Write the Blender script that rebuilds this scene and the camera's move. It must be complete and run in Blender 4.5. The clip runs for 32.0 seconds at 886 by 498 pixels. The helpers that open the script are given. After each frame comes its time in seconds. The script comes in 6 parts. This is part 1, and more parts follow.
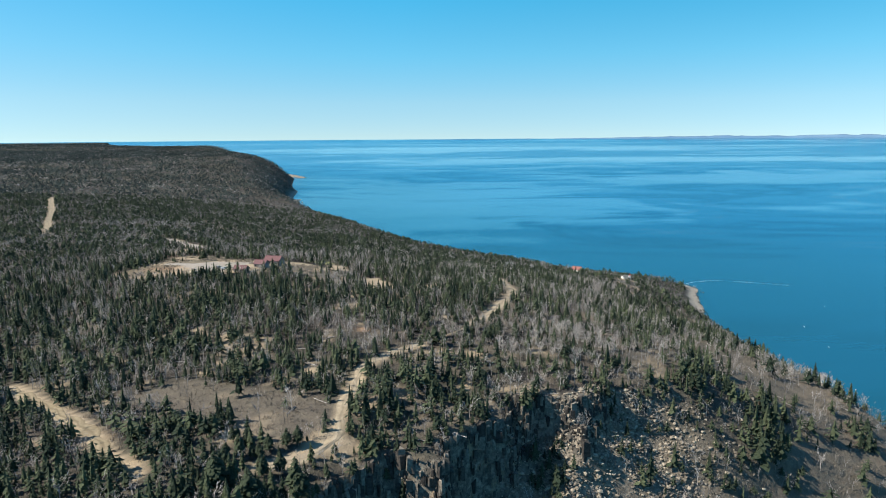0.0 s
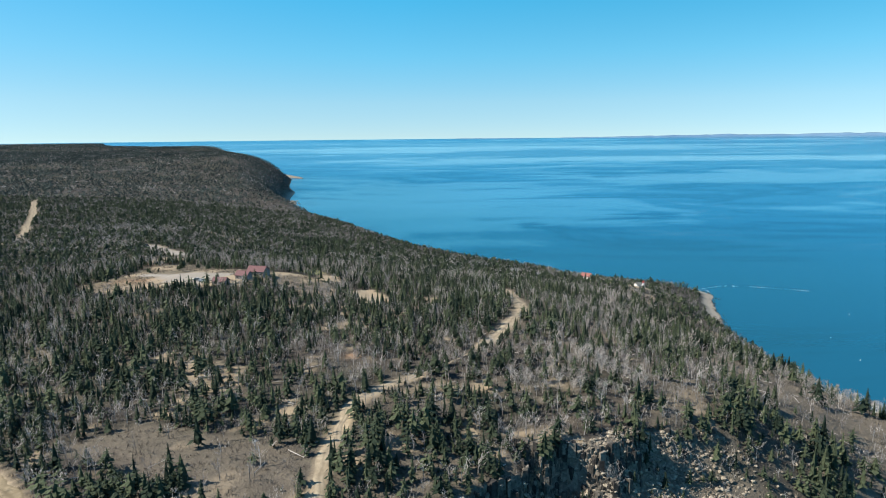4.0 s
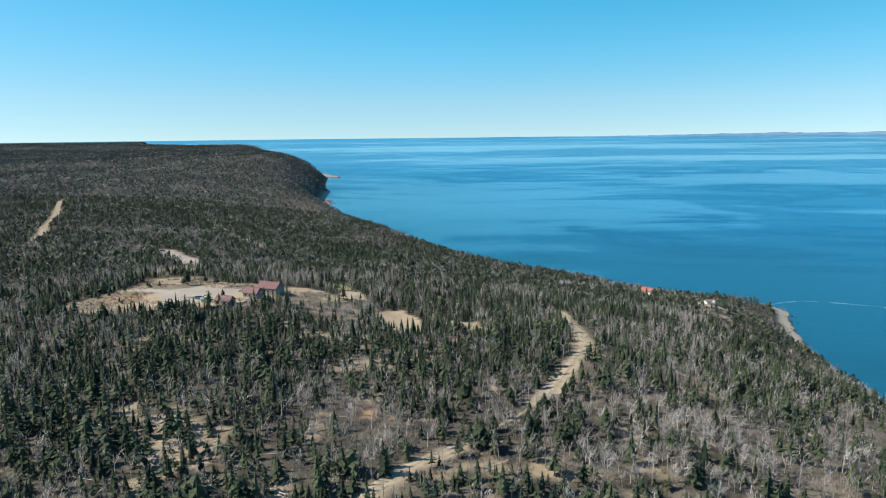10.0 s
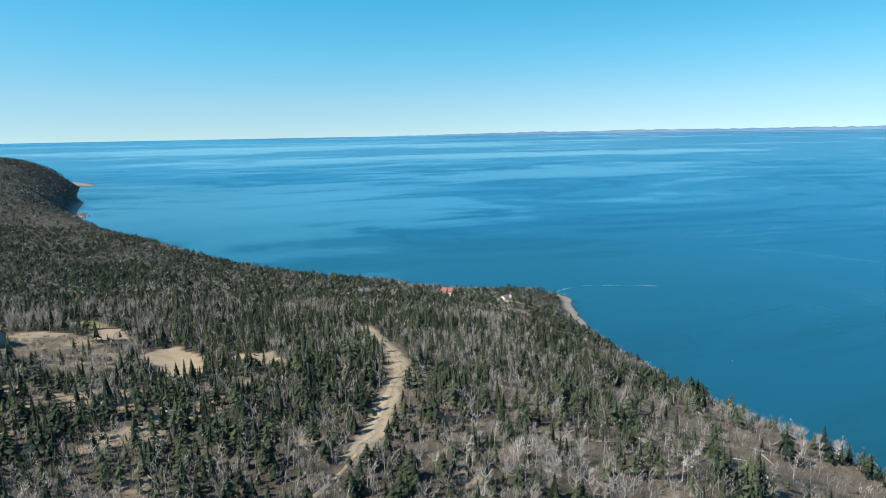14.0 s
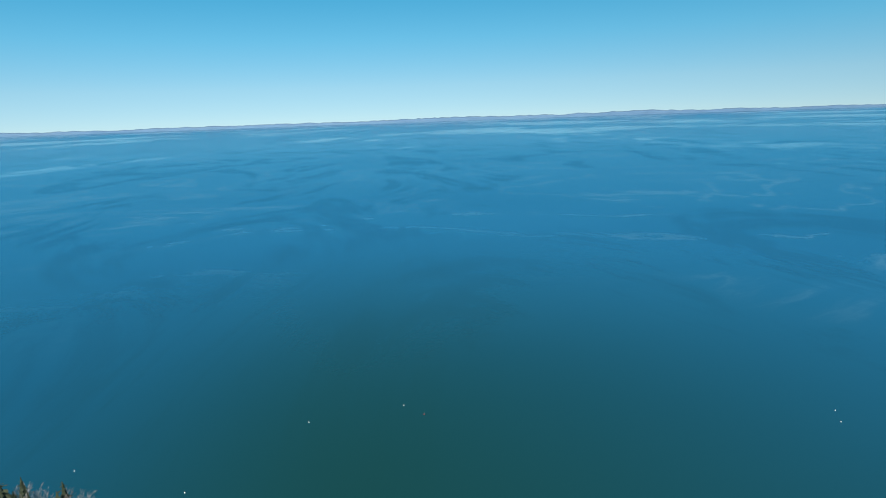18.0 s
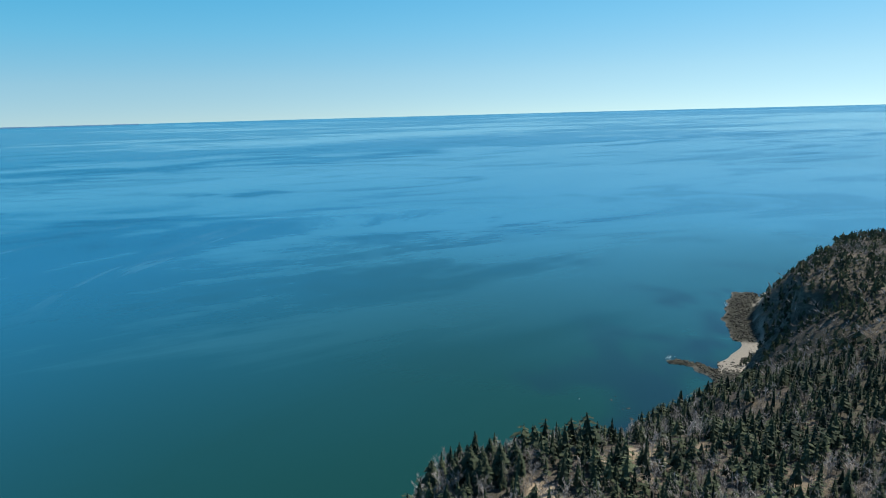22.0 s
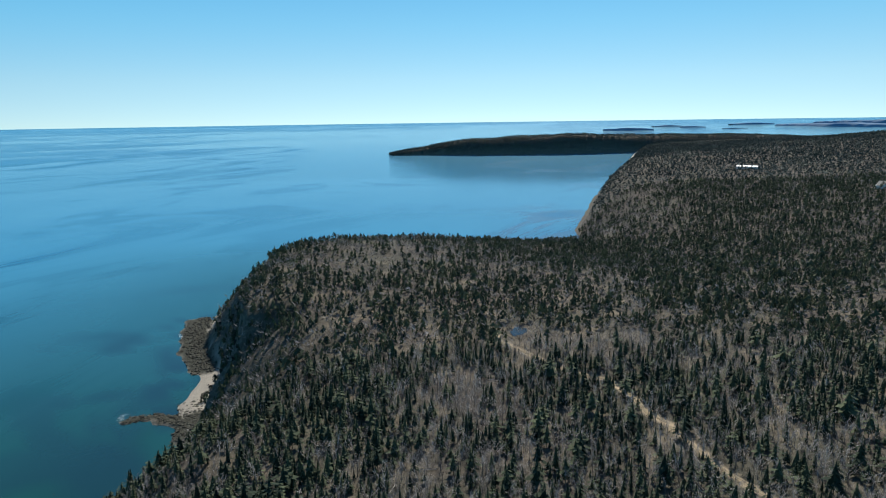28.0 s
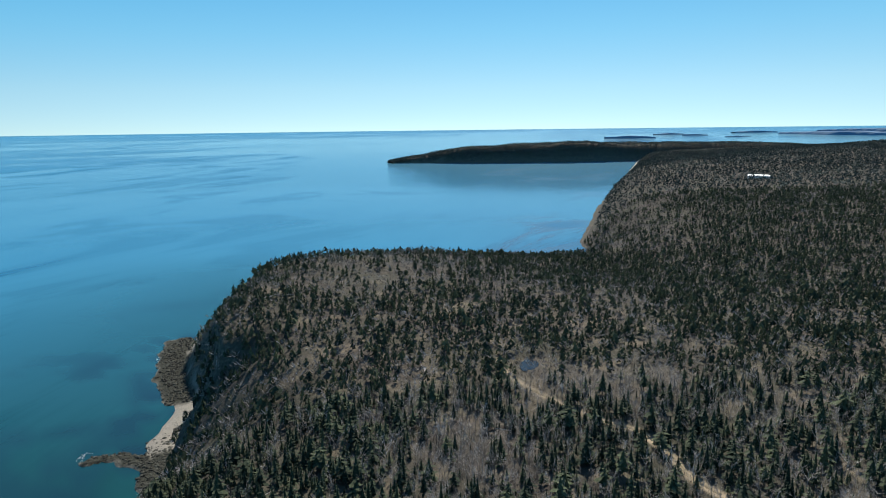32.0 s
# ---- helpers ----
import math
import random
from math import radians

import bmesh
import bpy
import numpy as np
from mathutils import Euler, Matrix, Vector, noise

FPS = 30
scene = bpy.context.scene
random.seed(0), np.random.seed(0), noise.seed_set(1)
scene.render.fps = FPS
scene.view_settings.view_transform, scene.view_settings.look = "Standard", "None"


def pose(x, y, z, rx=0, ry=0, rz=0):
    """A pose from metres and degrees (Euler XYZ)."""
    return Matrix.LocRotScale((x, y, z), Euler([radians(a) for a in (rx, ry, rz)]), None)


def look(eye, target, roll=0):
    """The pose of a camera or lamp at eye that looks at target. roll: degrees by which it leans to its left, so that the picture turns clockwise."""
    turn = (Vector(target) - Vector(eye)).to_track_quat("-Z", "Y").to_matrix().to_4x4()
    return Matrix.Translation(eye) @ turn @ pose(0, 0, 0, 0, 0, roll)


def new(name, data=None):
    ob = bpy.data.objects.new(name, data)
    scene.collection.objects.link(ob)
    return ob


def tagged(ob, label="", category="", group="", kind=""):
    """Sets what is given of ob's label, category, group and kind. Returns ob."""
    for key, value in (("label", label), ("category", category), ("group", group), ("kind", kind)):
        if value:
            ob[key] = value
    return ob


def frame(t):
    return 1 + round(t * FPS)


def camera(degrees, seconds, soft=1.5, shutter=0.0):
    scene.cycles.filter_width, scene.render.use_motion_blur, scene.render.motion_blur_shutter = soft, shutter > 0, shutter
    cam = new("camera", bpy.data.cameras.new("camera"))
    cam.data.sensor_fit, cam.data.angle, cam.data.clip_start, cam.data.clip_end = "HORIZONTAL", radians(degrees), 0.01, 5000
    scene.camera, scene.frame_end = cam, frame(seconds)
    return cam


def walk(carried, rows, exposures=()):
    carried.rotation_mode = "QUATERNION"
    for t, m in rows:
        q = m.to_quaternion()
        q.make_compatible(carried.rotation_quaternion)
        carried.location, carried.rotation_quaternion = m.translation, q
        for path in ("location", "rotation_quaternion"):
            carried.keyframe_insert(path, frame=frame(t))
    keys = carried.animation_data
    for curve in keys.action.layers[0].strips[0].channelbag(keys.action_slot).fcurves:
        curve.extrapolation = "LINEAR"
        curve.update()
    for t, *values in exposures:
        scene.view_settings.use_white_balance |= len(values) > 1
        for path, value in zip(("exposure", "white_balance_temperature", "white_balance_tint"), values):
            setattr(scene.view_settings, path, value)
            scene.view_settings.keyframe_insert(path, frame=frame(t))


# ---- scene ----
cam = camera(70.64, 32.0, soft=1.0)
PATH = [
    (0.0, pose(0.00, 0.00, 216.35, 79.72, 0.37, -0.07)),
    (0.5, pose(-0.03, 5.83, 216.16, 79.70, 0.36, -0.06)),
    (1.0, pose(-0.14, 11.73, 215.99, 79.70, 0.41, -0.10)),
    (1.5, pose(-0.30, 17.63, 215.83, 79.70, 0.41, -0.14)),
    (2.0, pose(-0.49, 23.48, 215.66, 79.71, 0.46, -0.15)),
    (2.5, pose(-0.68, 29.36, 215.47, 79.71, 0.48, -0.15)),
    (3.0, pose(-0.75, 35.32, 215.25, 79.72, 0.51, -0.18)),
    (3.5, pose(-0.64, 41.32, 214.99, 79.71, 0.52, -0.17)),
    (5.5, pose(-0.55, 65.79, 213.68, 79.68, 0.60, 0.83)),
    (6.0, pose(-0.46, 71.89, 213.36, 79.68, 0.60, 1.34)),
    (6.5, pose(-0.41, 77.89, 213.04, 79.67, 0.62, 1.73)),
    (7.0, pose(-0.49, 83.80, 212.73, 79.64, 0.65, 2.21)),
    (7.5, pose(-0.74, 89.77, 212.45, 79.65, 0.63, 2.63)),
    (8.0, pose(-1.16, 95.98, 212.24, 79.65, 0.61, 3.14)),
    (8.5, pose(-1.85, 102.24, 212.06, 79.65, 0.58, 3.39)),
    (9.0, pose(-2.80, 108.57, 211.90, 79.64, 0.60, 3.38)),
    (9.5, pose(-3.76, 114.95, 211.73, 79.64, 0.62, 3.37)),
    (10.0, pose(-4.73, 121.13, 211.57, 79.64, 0.57, 3.34)),
    (10.5, pose(-5.62, 126.99, 211.39, 79.66, 0.59, 3.31)),
    (11.0, pose(-6.34, 132.68, 211.20, 79.66, 0.56, 3.29)),
    (11.5, pose(-6.94, 138.35, 210.97, 79.66, 0.55, 3.27)),
    (12.0, pose(-7.51, 144.11, 210.72, 79.68, 0.54, 3.27)),
    (12.5, pose(-7.88, 149.86, 210.44, 79.68, 0.55, 3.25)),
    (13.0, pose(-7.78, 155.48, 210.14, 79.68, 0.58, 2.09)),
    (13.5, pose(-7.15, 160.92, 209.81, 79.61, 0.74, -5.22)),
    (14.0, pose(-6.25, 165.89, 209.47, 79.46, 0.97, -16.22)),
    (14.5, pose(-5.05, 170.17, 209.16, 79.41, 1.13, -22.99)),
    (16.5, pose(-0.27, 180.07, 208.39, 78.89, 1.81, -57.25)),
    (17.0, pose(0.85, 180.72, 208.33, 78.69, 1.82, -67.03)),
    (17.5, pose(1.87, 180.91, 208.32, 78.51, 1.96, -78.41)),
    (18.0, pose(2.67, 180.82, 208.37, 78.19, 1.94, -92.67)),
    (18.5, pose(3.25, 180.47, 208.47, 77.98, 1.95, -107.54)),
    (19.0, pose(3.59, 179.87, 208.63, 77.90, 1.73, -122.07)),
    (19.5, pose(3.62, 178.95, 208.83, 77.83, 1.70, -136.44)),
    (20.0, pose(3.29, 177.64, 209.09, 77.83, 1.56, -150.95)),
    (20.5, pose(2.55, 175.80, 209.41, 77.86, 1.56, -164.32)),
    (21.0, pose(1.42, 173.42, 209.80, 77.81, 1.58, -176.94)),
    (21.5, pose(0.05, 170.61, 210.25, 77.75, 1.45, 170.94)),
    (22.0, pose(-1.53, 167.91, 210.74, 77.69, 1.50, 157.95)),
    (22.5, pose(-3.51, 165.51, 211.22, 77.71, 1.52, 144.25)),
    (23.0, pose(-5.64, 163.42, 211.65, 77.70, 1.45, 132.45)),
    (23.5, pose(-8.03, 161.55, 212.02, 77.70, 1.22, 121.23)),
    (24.0, pose(-10.88, 159.74, 212.33, 77.59, 1.06, 111.51)),
    (24.5, pose(-14.20, 158.07, 212.58, 77.56, 1.00, 108.76)),
    (25.0, pose(-18.13, 156.54, 212.79, 77.62, 0.91, 108.46)),
    (25.5, pose(-22.52, 155.01, 212.96, 77.69, 0.87, 108.16)),
    (27.5, pose(-43.03, 147.55, 213.11, 78.16, 0.77, 110.32)),
    (28.0, pose(-48.43, 145.33, 213.08, 78.29, 0.80, 110.32)),
    (28.5, pose(-53.89, 143.10, 213.03, 78.40, 0.79, 110.31)),
    (29.0, pose(-59.50, 140.97, 212.94, 78.52, 0.74, 110.35)),
    (29.5, pose(-65.34, 138.79, 212.80, 78.61, 0.71, 110.37)),
    (30.0, pose(-71.19, 136.54, 212.58, 78.71, 0.72, 110.38)),
    (30.5, pose(-76.99, 134.26, 212.31, 78.79, 0.74, 110.35)),
    (31.0, pose(-82.79, 132.02, 212.02, 78.85, 0.70, 110.28)),
    (31.5, pose(-88.54, 129.87, 211.73, 78.90, 0.73, 110.25)),
    (32.0, pose(-94.30, 127.84, 211.44, 78.97, 0.69, 110.28)),
]
walk(cam, PATH, [(0.0, 0.64), (13.0, 0.64), (16.5, 0.34), (19.0, 0.20), (21.5, 0.37), (23.0, 0.34), (32.0, 0.34)])

# ---- world, sun, exposure ----
SUN_HEADING = 100.0      # degrees to the left of +y
SUN_HEIGHT = 44.0
world = bpy.data.worlds.new("world")
scene.world = world
world.use_nodes = True
wn, wl = world.node_tree.nodes, world.node_tree.links
wn.clear()
sky = wn.new("ShaderNodeTexSky")
sky.sky_type = "NISHITA"
sky.sun_disc = False
sky.sun_elevation = radians(SUN_HEIGHT)
sky.sun_rotation = radians(-SUN_HEADING)
sky.altitude = 100
sky.air_density, sky.dust_density, sky.ozone_density = 1.0, 0.0, 1.5
# clear dry air: the blue deepens quickly above a pale horizon
aim = wn.new("ShaderNodeTexCoord")
lift = wn.new("ShaderNodeMapping")
lift.inputs["Scale"].default_value = (1, 1, 1.7)
lift.inputs["Location"].default_value = (0, 0, 0.13)
dim = wn.new("ShaderNodeVectorMath")
dim.operation = "SCALE"
dim.inputs[3].default_value = 0.12
height = wn.new("ShaderNodeSeparateXYZ")


def sky_tone(stops):
    r = wn.new("ShaderNodeValToRGB")
    e = r.color_ramp.elements
    while len(e) < len(stops):
        e.new(0.5)
    for el, (at, col) in zip(e, stops):
        el.position, el.color = at, (col[0] / 2.2, col[1] / 2.2, col[2] / 2.2, 1)
    wl.new(height.outputs[2], r.inputs[0])
    return r.outputs[0]


tone_away = sky_tone(((0.0, (1.22, 1.24, 1.06)), (0.05, (1.22, 1.50, 1.28)), (0.12, (0.82, 1.78, 1.63)), (0.22, (0.40, 1.94, 1.92)), (0.6, (0.62, 1.15, 1.3))))
tone_sun = sky_tone(((0.0, (1.18, 1.19, 0.99)), (0.06, (1.15, 1.30, 1.07)), (0.14, (0.88, 1.38, 1.22)), (0.24, (0.62, 1.38, 1.35)), (0.6, (0.75, 1.0, 1.1))))
facing = wn.new("ShaderNodeVectorMath")
facing.operation = "DOT_PRODUCT"
facing.inputs[1].default_value = (-math.sin(radians(SUN_HEADING)), math.cos(radians(SUN_HEADING)), 0)
wl.new(aim.outputs["Generated"], facing.inputs[0])
share = wn.new("ShaderNodeMapRange")
share.inputs["From Min"].default_value, share.inputs["From Max"].default_value = -0.1, 0.95
wl.new(facing.outputs["Value"], share.inputs["Value"])
tone = wn.new("ShaderNodeMix")
tone.data_type = "RGBA"
wl.new(share.outputs[0], tone.inputs[0])
wl.new(tone_away, tone.inputs[6])
wl.new(tone_sun, tone.inputs[7])
clear = wn.new("ShaderNodeMix")
clear.data_type, clear.blend_type = "RGBA", "MULTIPLY"
clear.inputs[0].default_value = 1.0
wl.new(aim.outputs["Generated"], lift.inputs[0])
wl.new(lift.outputs[0], sky.inputs[0])
wl.new(sky.outputs[0], dim.inputs[0])
wl.new(aim.outputs["Generated"], height.inputs[0])
wl.new(tone.outputs[2], clear.inputs[7])
back = wn.new("ShaderNodeBackground")
back.inputs["Strength"].default_value = 1.60
wout = wn.new("ShaderNodeOutputWorld")
wl.new(dim.outputs[0], clear.inputs[6])
wl.new(clear.outputs[2], back.inputs[0])
wl.new(back.outputs[0], wout.inputs[0])

sun = new("sun", bpy.data.lights.new("sun", "SUN"))
sun.data.energy, sun.data.angle, sun.data.color = 5.0, radians(0.53), (1.0, 0.92, 0.80)
_h, _e = radians(SUN_HEADING), radians(SUN_HEIGHT)
SUN_DIR = Vector((-math.sin(_h) * math.cos(_e), math.cos(_h) * math.cos(_e), math.sin(_e)))
sun.matrix_world = look(SUN_DIR * 500 + Vector((0, 200, 100)), (0, 200, 100))

# ---- small tools ----
RNG = np.random.default_rng(7)


def hash2(ix, iy, seed):
    h = (ix.astype(np.int64) * 374761393 + iy.astype(np.int64) * 668265263 + seed * 1442695041) & 0xFFFFFFFF
    h = ((h ^ (h >> 13)) * 1274126177) & 0xFFFFFFFF
    return ((h ^ (h >> 16)) & 0xFFFFFF) / float(0xFFFFFF)


def vnoise(x, y, size, seed=0):
    """Smooth value noise, 0 to 1, with cells of the given size in metres."""
    x, y = np.asarray(x) / size, np.asarray(y) / size
    ix, iy = np.floor(x), np.floor(y)
    fx, fy = x - ix, y - iy
    fx, fy = fx * fx * (3 - 2 * fx), fy * fy * (3 - 2 * fy)
    a, b = hash2(ix, iy, seed), hash2(ix + 1, iy, seed)
    c, d = hash2(ix, iy + 1, seed), hash2(ix + 1, iy + 1, seed)
    return (a * (1 - fx) + b * fx) * (1 - fy) + (c * (1 - fx) + d * fx) * fy


def fnoise(x, y, size, seed=0, octaves=3):
    total, amp, norm = 0.0, 1.0, 0.0
    for k in range(octaves):
        total = total + amp * vnoise(x, y, size / 2 ** k, seed + 31 * k)
        norm += amp
        amp *= 0.5
    return total / norm


def sstep(a, b, x):
    t = np.clip((np.asarray(x) - a) / (b - a), 0, 1)
    return t * t * (3 - 2 * t)


# Distance is drawn in: beyond NEAR metres places slide towards the eye along their line of sight,
# so that the far shores and the horizon fit inside the camera's range.
EYE = np.array((-40.0, 110.0, 211.0))
NEAR, RIM, HORIZON = 2400.0, 4750.0, 45000.0
RISE = EYE[2] * (1 - RIM / HORIZON) / (RIM - NEAR)


def drawn(dist):
    """The radius at which a place at that distance is drawn."""
    return np.where(dist > NEAR, (1 + RISE * NEAR / EYE[2]) / (1 / np.maximum(dist, 1) + RISE / EYE[2]), dist)


def far(p):
    p = np.array(p, dtype=float).reshape(-1, 3)
    v = p - EYE
    dist = np.maximum(np.hypot(v[:, 0], v[:, 1]), 1e-6)
    k = drawn(dist) / dist
    return EYE + v * k[:, None], k


# ---- plan of the land ----
# coast at sea level, from the northern headland round the point to the far south-western shore: x, y, width of the slope
COAST_A = [(-5000, 9000, 150), (-2600, 5500, 150), (-1800, 4700, 170), (-1300, 4400, 170), (-1250, 4000, 170), (-1100, 3700, 170),
           (-900, 3450, 170), (-781, 3300, 170), (-670, 2770, 180), (-579, 2482, 180), (-497, 2021, 110), (-420, 1800, 80),
           (-240, 1450, 70), (-130, 1290, 70), (-20, 1095, 65), (90, 990, 70), (230, 935, 80), (345, 893, 80), (356, 864, 90),
           (330, 782, 90), (312, 720, 80)]
COAST_B = [(306, 640, 60), (308, 560, 52), (304, 480, 48), (302, 420, 48), (302, 370, 50), (298, 325, 54), (275, 290, 56),
           (235, 262, 64), (180, 238, 75), (118, 196, 96), (62, 165, 92), (15, 152, 70), (-6, 120, 55), (-4, 60, 45),
           (-14, 0, 42), (-30, -32, 40), (-60, -66, 44), (-120, -80, 55), (-190, -98, 80), (-236, -136, 95), (-264, -130, 92),
           (-290, -132, 90), (-318, -142, 86), (-351, -156, 66), (-367, -170, 48), (-395, -198, 40)]
COAST_C = [(-445, -220, 42), (-470, -240, 66), (-505, -283, 76), (-552, -310, 92), (-600, -332, 115), (-700, -320, 130),
           (-820, -250, 120), (-920, -110, 110), (-1010, -20, 100), (-1090, 14, 90), (-1170, -4, 90), (-1240, -28, 95), (-1746, -58, 95), (-2748, -68, 95),
           (-3400, -75, 95), (-4198, -84, 90), (-4500, 300, 120), (-4700, 1500, 150), (-6500, 4500, 200)]
COAST = np.array(COAST_A + COAST_B + COAST_C, dtype=float)
LAND = np.vstack([COAST[:, :2], [(-20000, 6000), (-20000, 14000), (-5000, 14000)]])

# heights of the open ground: x, y, z
HEIGHTS_A = [(0, 310, 105), (-40, 262, 106), (-85, 226, 104), (66, 272, 104), (126, 304, 100), (20, 244, 103), (-30, 200, 101),
             (43, 410, 107), (50, 460, 101), (50, 520, 93), (-50, 495, 95), (-140, 505, 112), (-172, 481, 113), (-230, 500, 111),
             (-320, 730, 96), (-340, 790, 92), (158, 735, 54), (217, 706, 53), (100, 700, 60), (-38, 985, 43), (60, 850, 47), (190, 815, 28), (240, 850, 22), (140, 850, 34), (-150, 800, 74), (60, 640, 72), (150, 560, 74),
             (205, 550, 44), (250, 360, 64), (256, 450, 42), (215, 320, 62), (240, 525, 36), (200, 420, 67), (150, 350, 89)]
HEIGHTS_B = [(-706, 1120, 104), (-480, 770, 98), (-450, 1060, 84), (-270, 850, 82), (-314, 1366, 50), (-500, 1750, 80),
             (-840, 2742, 146), (-770, 2480, 150), (-1000, 3050, 124), (-1250, 2950, 132), (-1500, 3560, 160), (-1600, 3800, 158), (-1900, 3650, 138), (-2300, 4100, 146), (-3000, 5000, 152), (-4200, 4200, 160), (-1700, 2500, 140), (-1000, 1800, 118),
             (-1500, 1200, 122), (-3000, 1500, 165), (-190, 255, 101), (-100, 100, 92), (-62, -10, 95), (-110, -30, 89), (-150, -45, 83), (-200, 64, 78), (-233, -14, 74)]
HEIGHTS_C = [(-371, 121, 77), (-415, 62, 78), (-434, 36, 75), (-300, 160, 82), (-459, -150, 92), (-554, -150, 92), (-614, -140, 89),
             (-620, -60, 82), (-660, 43, 70), (-760, 60, 52), (-900, 60, 45), (-800, 300, 76), (-1092, 425, 108), (-1120, 90, 80), (-1418, 277, 109), (-1750, 70, 112), (-2090, 65, 102),
             (-2890, 167, 72), (-2500, 208, 86), (-3400, 400, 70), (-3300, 80, 55), (-3900, 250, 58), (-2965, 474, 88), (-4300, 969, 84), (-2190, 460, 135), (-2524, 787, 150), (-4000, 900, 92), (-7000, 3000, 120)]
CONTROL = np.array(HEIGHTS_A + HEIGHTS_B + HEIGHTS_C, dtype=float)


def solve_heights():
    c = CONTROL
    r = np.hypot(c[:, None, 0] - c[None, :, 0], c[:, None, 1] - c[None, :, 1])
    n = len(c)
    m = np.zeros((n + 1, n + 1))
    m[:n, :n] = -r - np.eye(n) * 6.0
    np.fill_diagonal(m[:n, :n], 6.0)
    m[n, :n] = m[:n, n] = 1
    return np.linalg.solve(m, np.append(c[:, 2], 0))


WEIGHTS = solve_heights()


def plateau(x, y):
    z = np.full(x.shape, WEIGHTS[-1])
    for (cx, cy, _), w in zip(CONTROL, WEIGHTS[:-1]):
        z = z - w * np.hypot(x - cx, y - cy)
    return z


def inside(x, y, poly):
    res = np.zeros(x.shape, dtype=bool)
    n = len(poly)
    for i in range(n):
        (x0, y0), (x1, y1) = poly[i], poly[(i + 1) % n]
        if y0 == y1:
            continue
        cross = ((y0 > y) != (y1 > y)) & (x < (x1 - x0) * (y - y0) / (y1 - y0) + x0)
        res ^= cross
    return res


def path_distance(x, y, line):
    """Distance to an open line of points, and the value of its third column there."""
    best, val = np.full(x.shape, 1e9), np.zeros(x.shape)
    for a, b in zip(line[:-1], line[1:]):
        dx, dy = b[0] - a[0], b[1] - a[1]
        t = np.clip(((x - a[0]) * dx + (y - a[1]) * dy) / (dx * dx + dy * dy), 0, 1)
        d = np.hypot(x - a[0] - t * dx, y - a[1] - t * dy)
        m = d < best
        best = np.where(m, d, best)
        if len(a) > 2:
            val = np.where(m, a[2] + t * (b[2] - a[2]), val)
    return best, val


def shore(x, y):
    """Signed distance inland from the coast, and the width of the slope there."""
    wob = 7 * (fnoise(x, y, 45, 3) - 0.5) + 5 * (vnoise(x, y, 14, 4) - 0.5)
    d, w = path_distance(x, y, COAST)
    d = np.where(inside(x, y, LAND), d, -d)
    return d + wob, w


def blob(x, y, cx, cy, rx, ry):
    return np.exp(-(((x - cx) / rx) ** 2 + ((y - cy) / ry) ** 2))


def cliffness(x, y):
    """1 where the shore is a broken cliff, 0 where it is a rounded slope."""
    c = 1.3 * blob(x, y, 35, 235, 75, 75) + 1.2 * blob(x, y, -15, 90, 60, 70) + 1.2 * blob(x, y, -450, -200, 75, 60) + 0.2 * blob(x, y, -560, -270, 60, 60)
    return np.clip(c, 0, 1)


def ground_height(x, y):
    x, y = np.asarray(x, dtype=float), np.asarray(y, dtype=float)
    d, w = shore(x, y)
    ledge = w * (1 + 0.30 * (fnoise(x, y, 30, 12) - 0.5) + 0.16 * (vnoise(x, y, 9, 13) - 0.5))
    top = plateau(x, y) + 5.0 * (fnoise(x, y, 120, 5) - 0.5) + 1.6 * (fnoise(x, y, 22, 6) - 0.5)
    top = top + 16 * sstep(1300, 2000, y) * (fnoise(x, y, 330, 7, 3) - 0.5)
    d0 = d
    d = np.where(d > 0, np.maximum(d - 27 * blob(x, y, -416, -196, 40, 34), 0.3), d)
    u = d / ledge
    wall = 0.15 + 0.62 * blob(x, y, -8, 185, 38, 52) + 0.4 * blob(x, y, -440, -180, 80, 60)
    scree = (0.95 - wall) * np.clip((d - 8) / (ledge * 0.92 - 8), 0, 1) ** 0.9
    cliff = wall * sstep(0.915, 1.0, u) + 0.05 * sstep(1.0, 1.8, u)
    bank = 1 - (1 - np.clip((d - 6) / (w * 1.55 - 6), 0, 1)) ** 2.2
    c = cliffness(x, y)
    rough = (fnoise(x, y, 9, 8) - 0.5) * (1.5 + 5.0 * c) * sstep(0.1, 0.3, u) * (1 - sstep(1.0, 1.15, u))
    land = 0.6 + top * (c * (scree + cliff) + (1 - c) * bank) + rough + 0.9 * np.clip(d0, 0, 8) / 8
    sea = 0.6 + np.clip(d, -60, 0) * 0.25
    z = np.where(d > 0, land, sea)
    m = reef(x, y)
    return np.maximum(z, np.where(m > 0, m * (0.9 + 1.7 * (fnoise(x, y, 8, 14) - 0.35)) - (1 - m), -20))


# low rock platforms laid bare by the tide: line and half width
REEFS = (([(-462, -238), (-490, -270), (-525, -302), (-566, -334)], 16), ([(-352, -158), (-366, -172), (-375, -190), (-372, -206), (-363, -222)], 6.5), ([(-262, -138), (-289, -143)], 8),
         ([(-372, -168), (-386, -178)], 8))


def reef(x, y):
    m = np.zeros(x.shape)
    near = (x < -200) & (y < -90) & (x > -640)
    if not near.any():
        return m
    xs, ys = x[near], y[near]
    wx, wy = xs + 12 * (fnoise(xs, ys, 13, 15) - 0.5), ys + 12 * (fnoise(xs, ys, 13, 16) - 0.5)
    m[near] = np.max([1 - sstep(h * 0.7, h * 1.1, path_distance(wx, wy, line)[0]) for line, h in REEFS], axis=0)
    return m


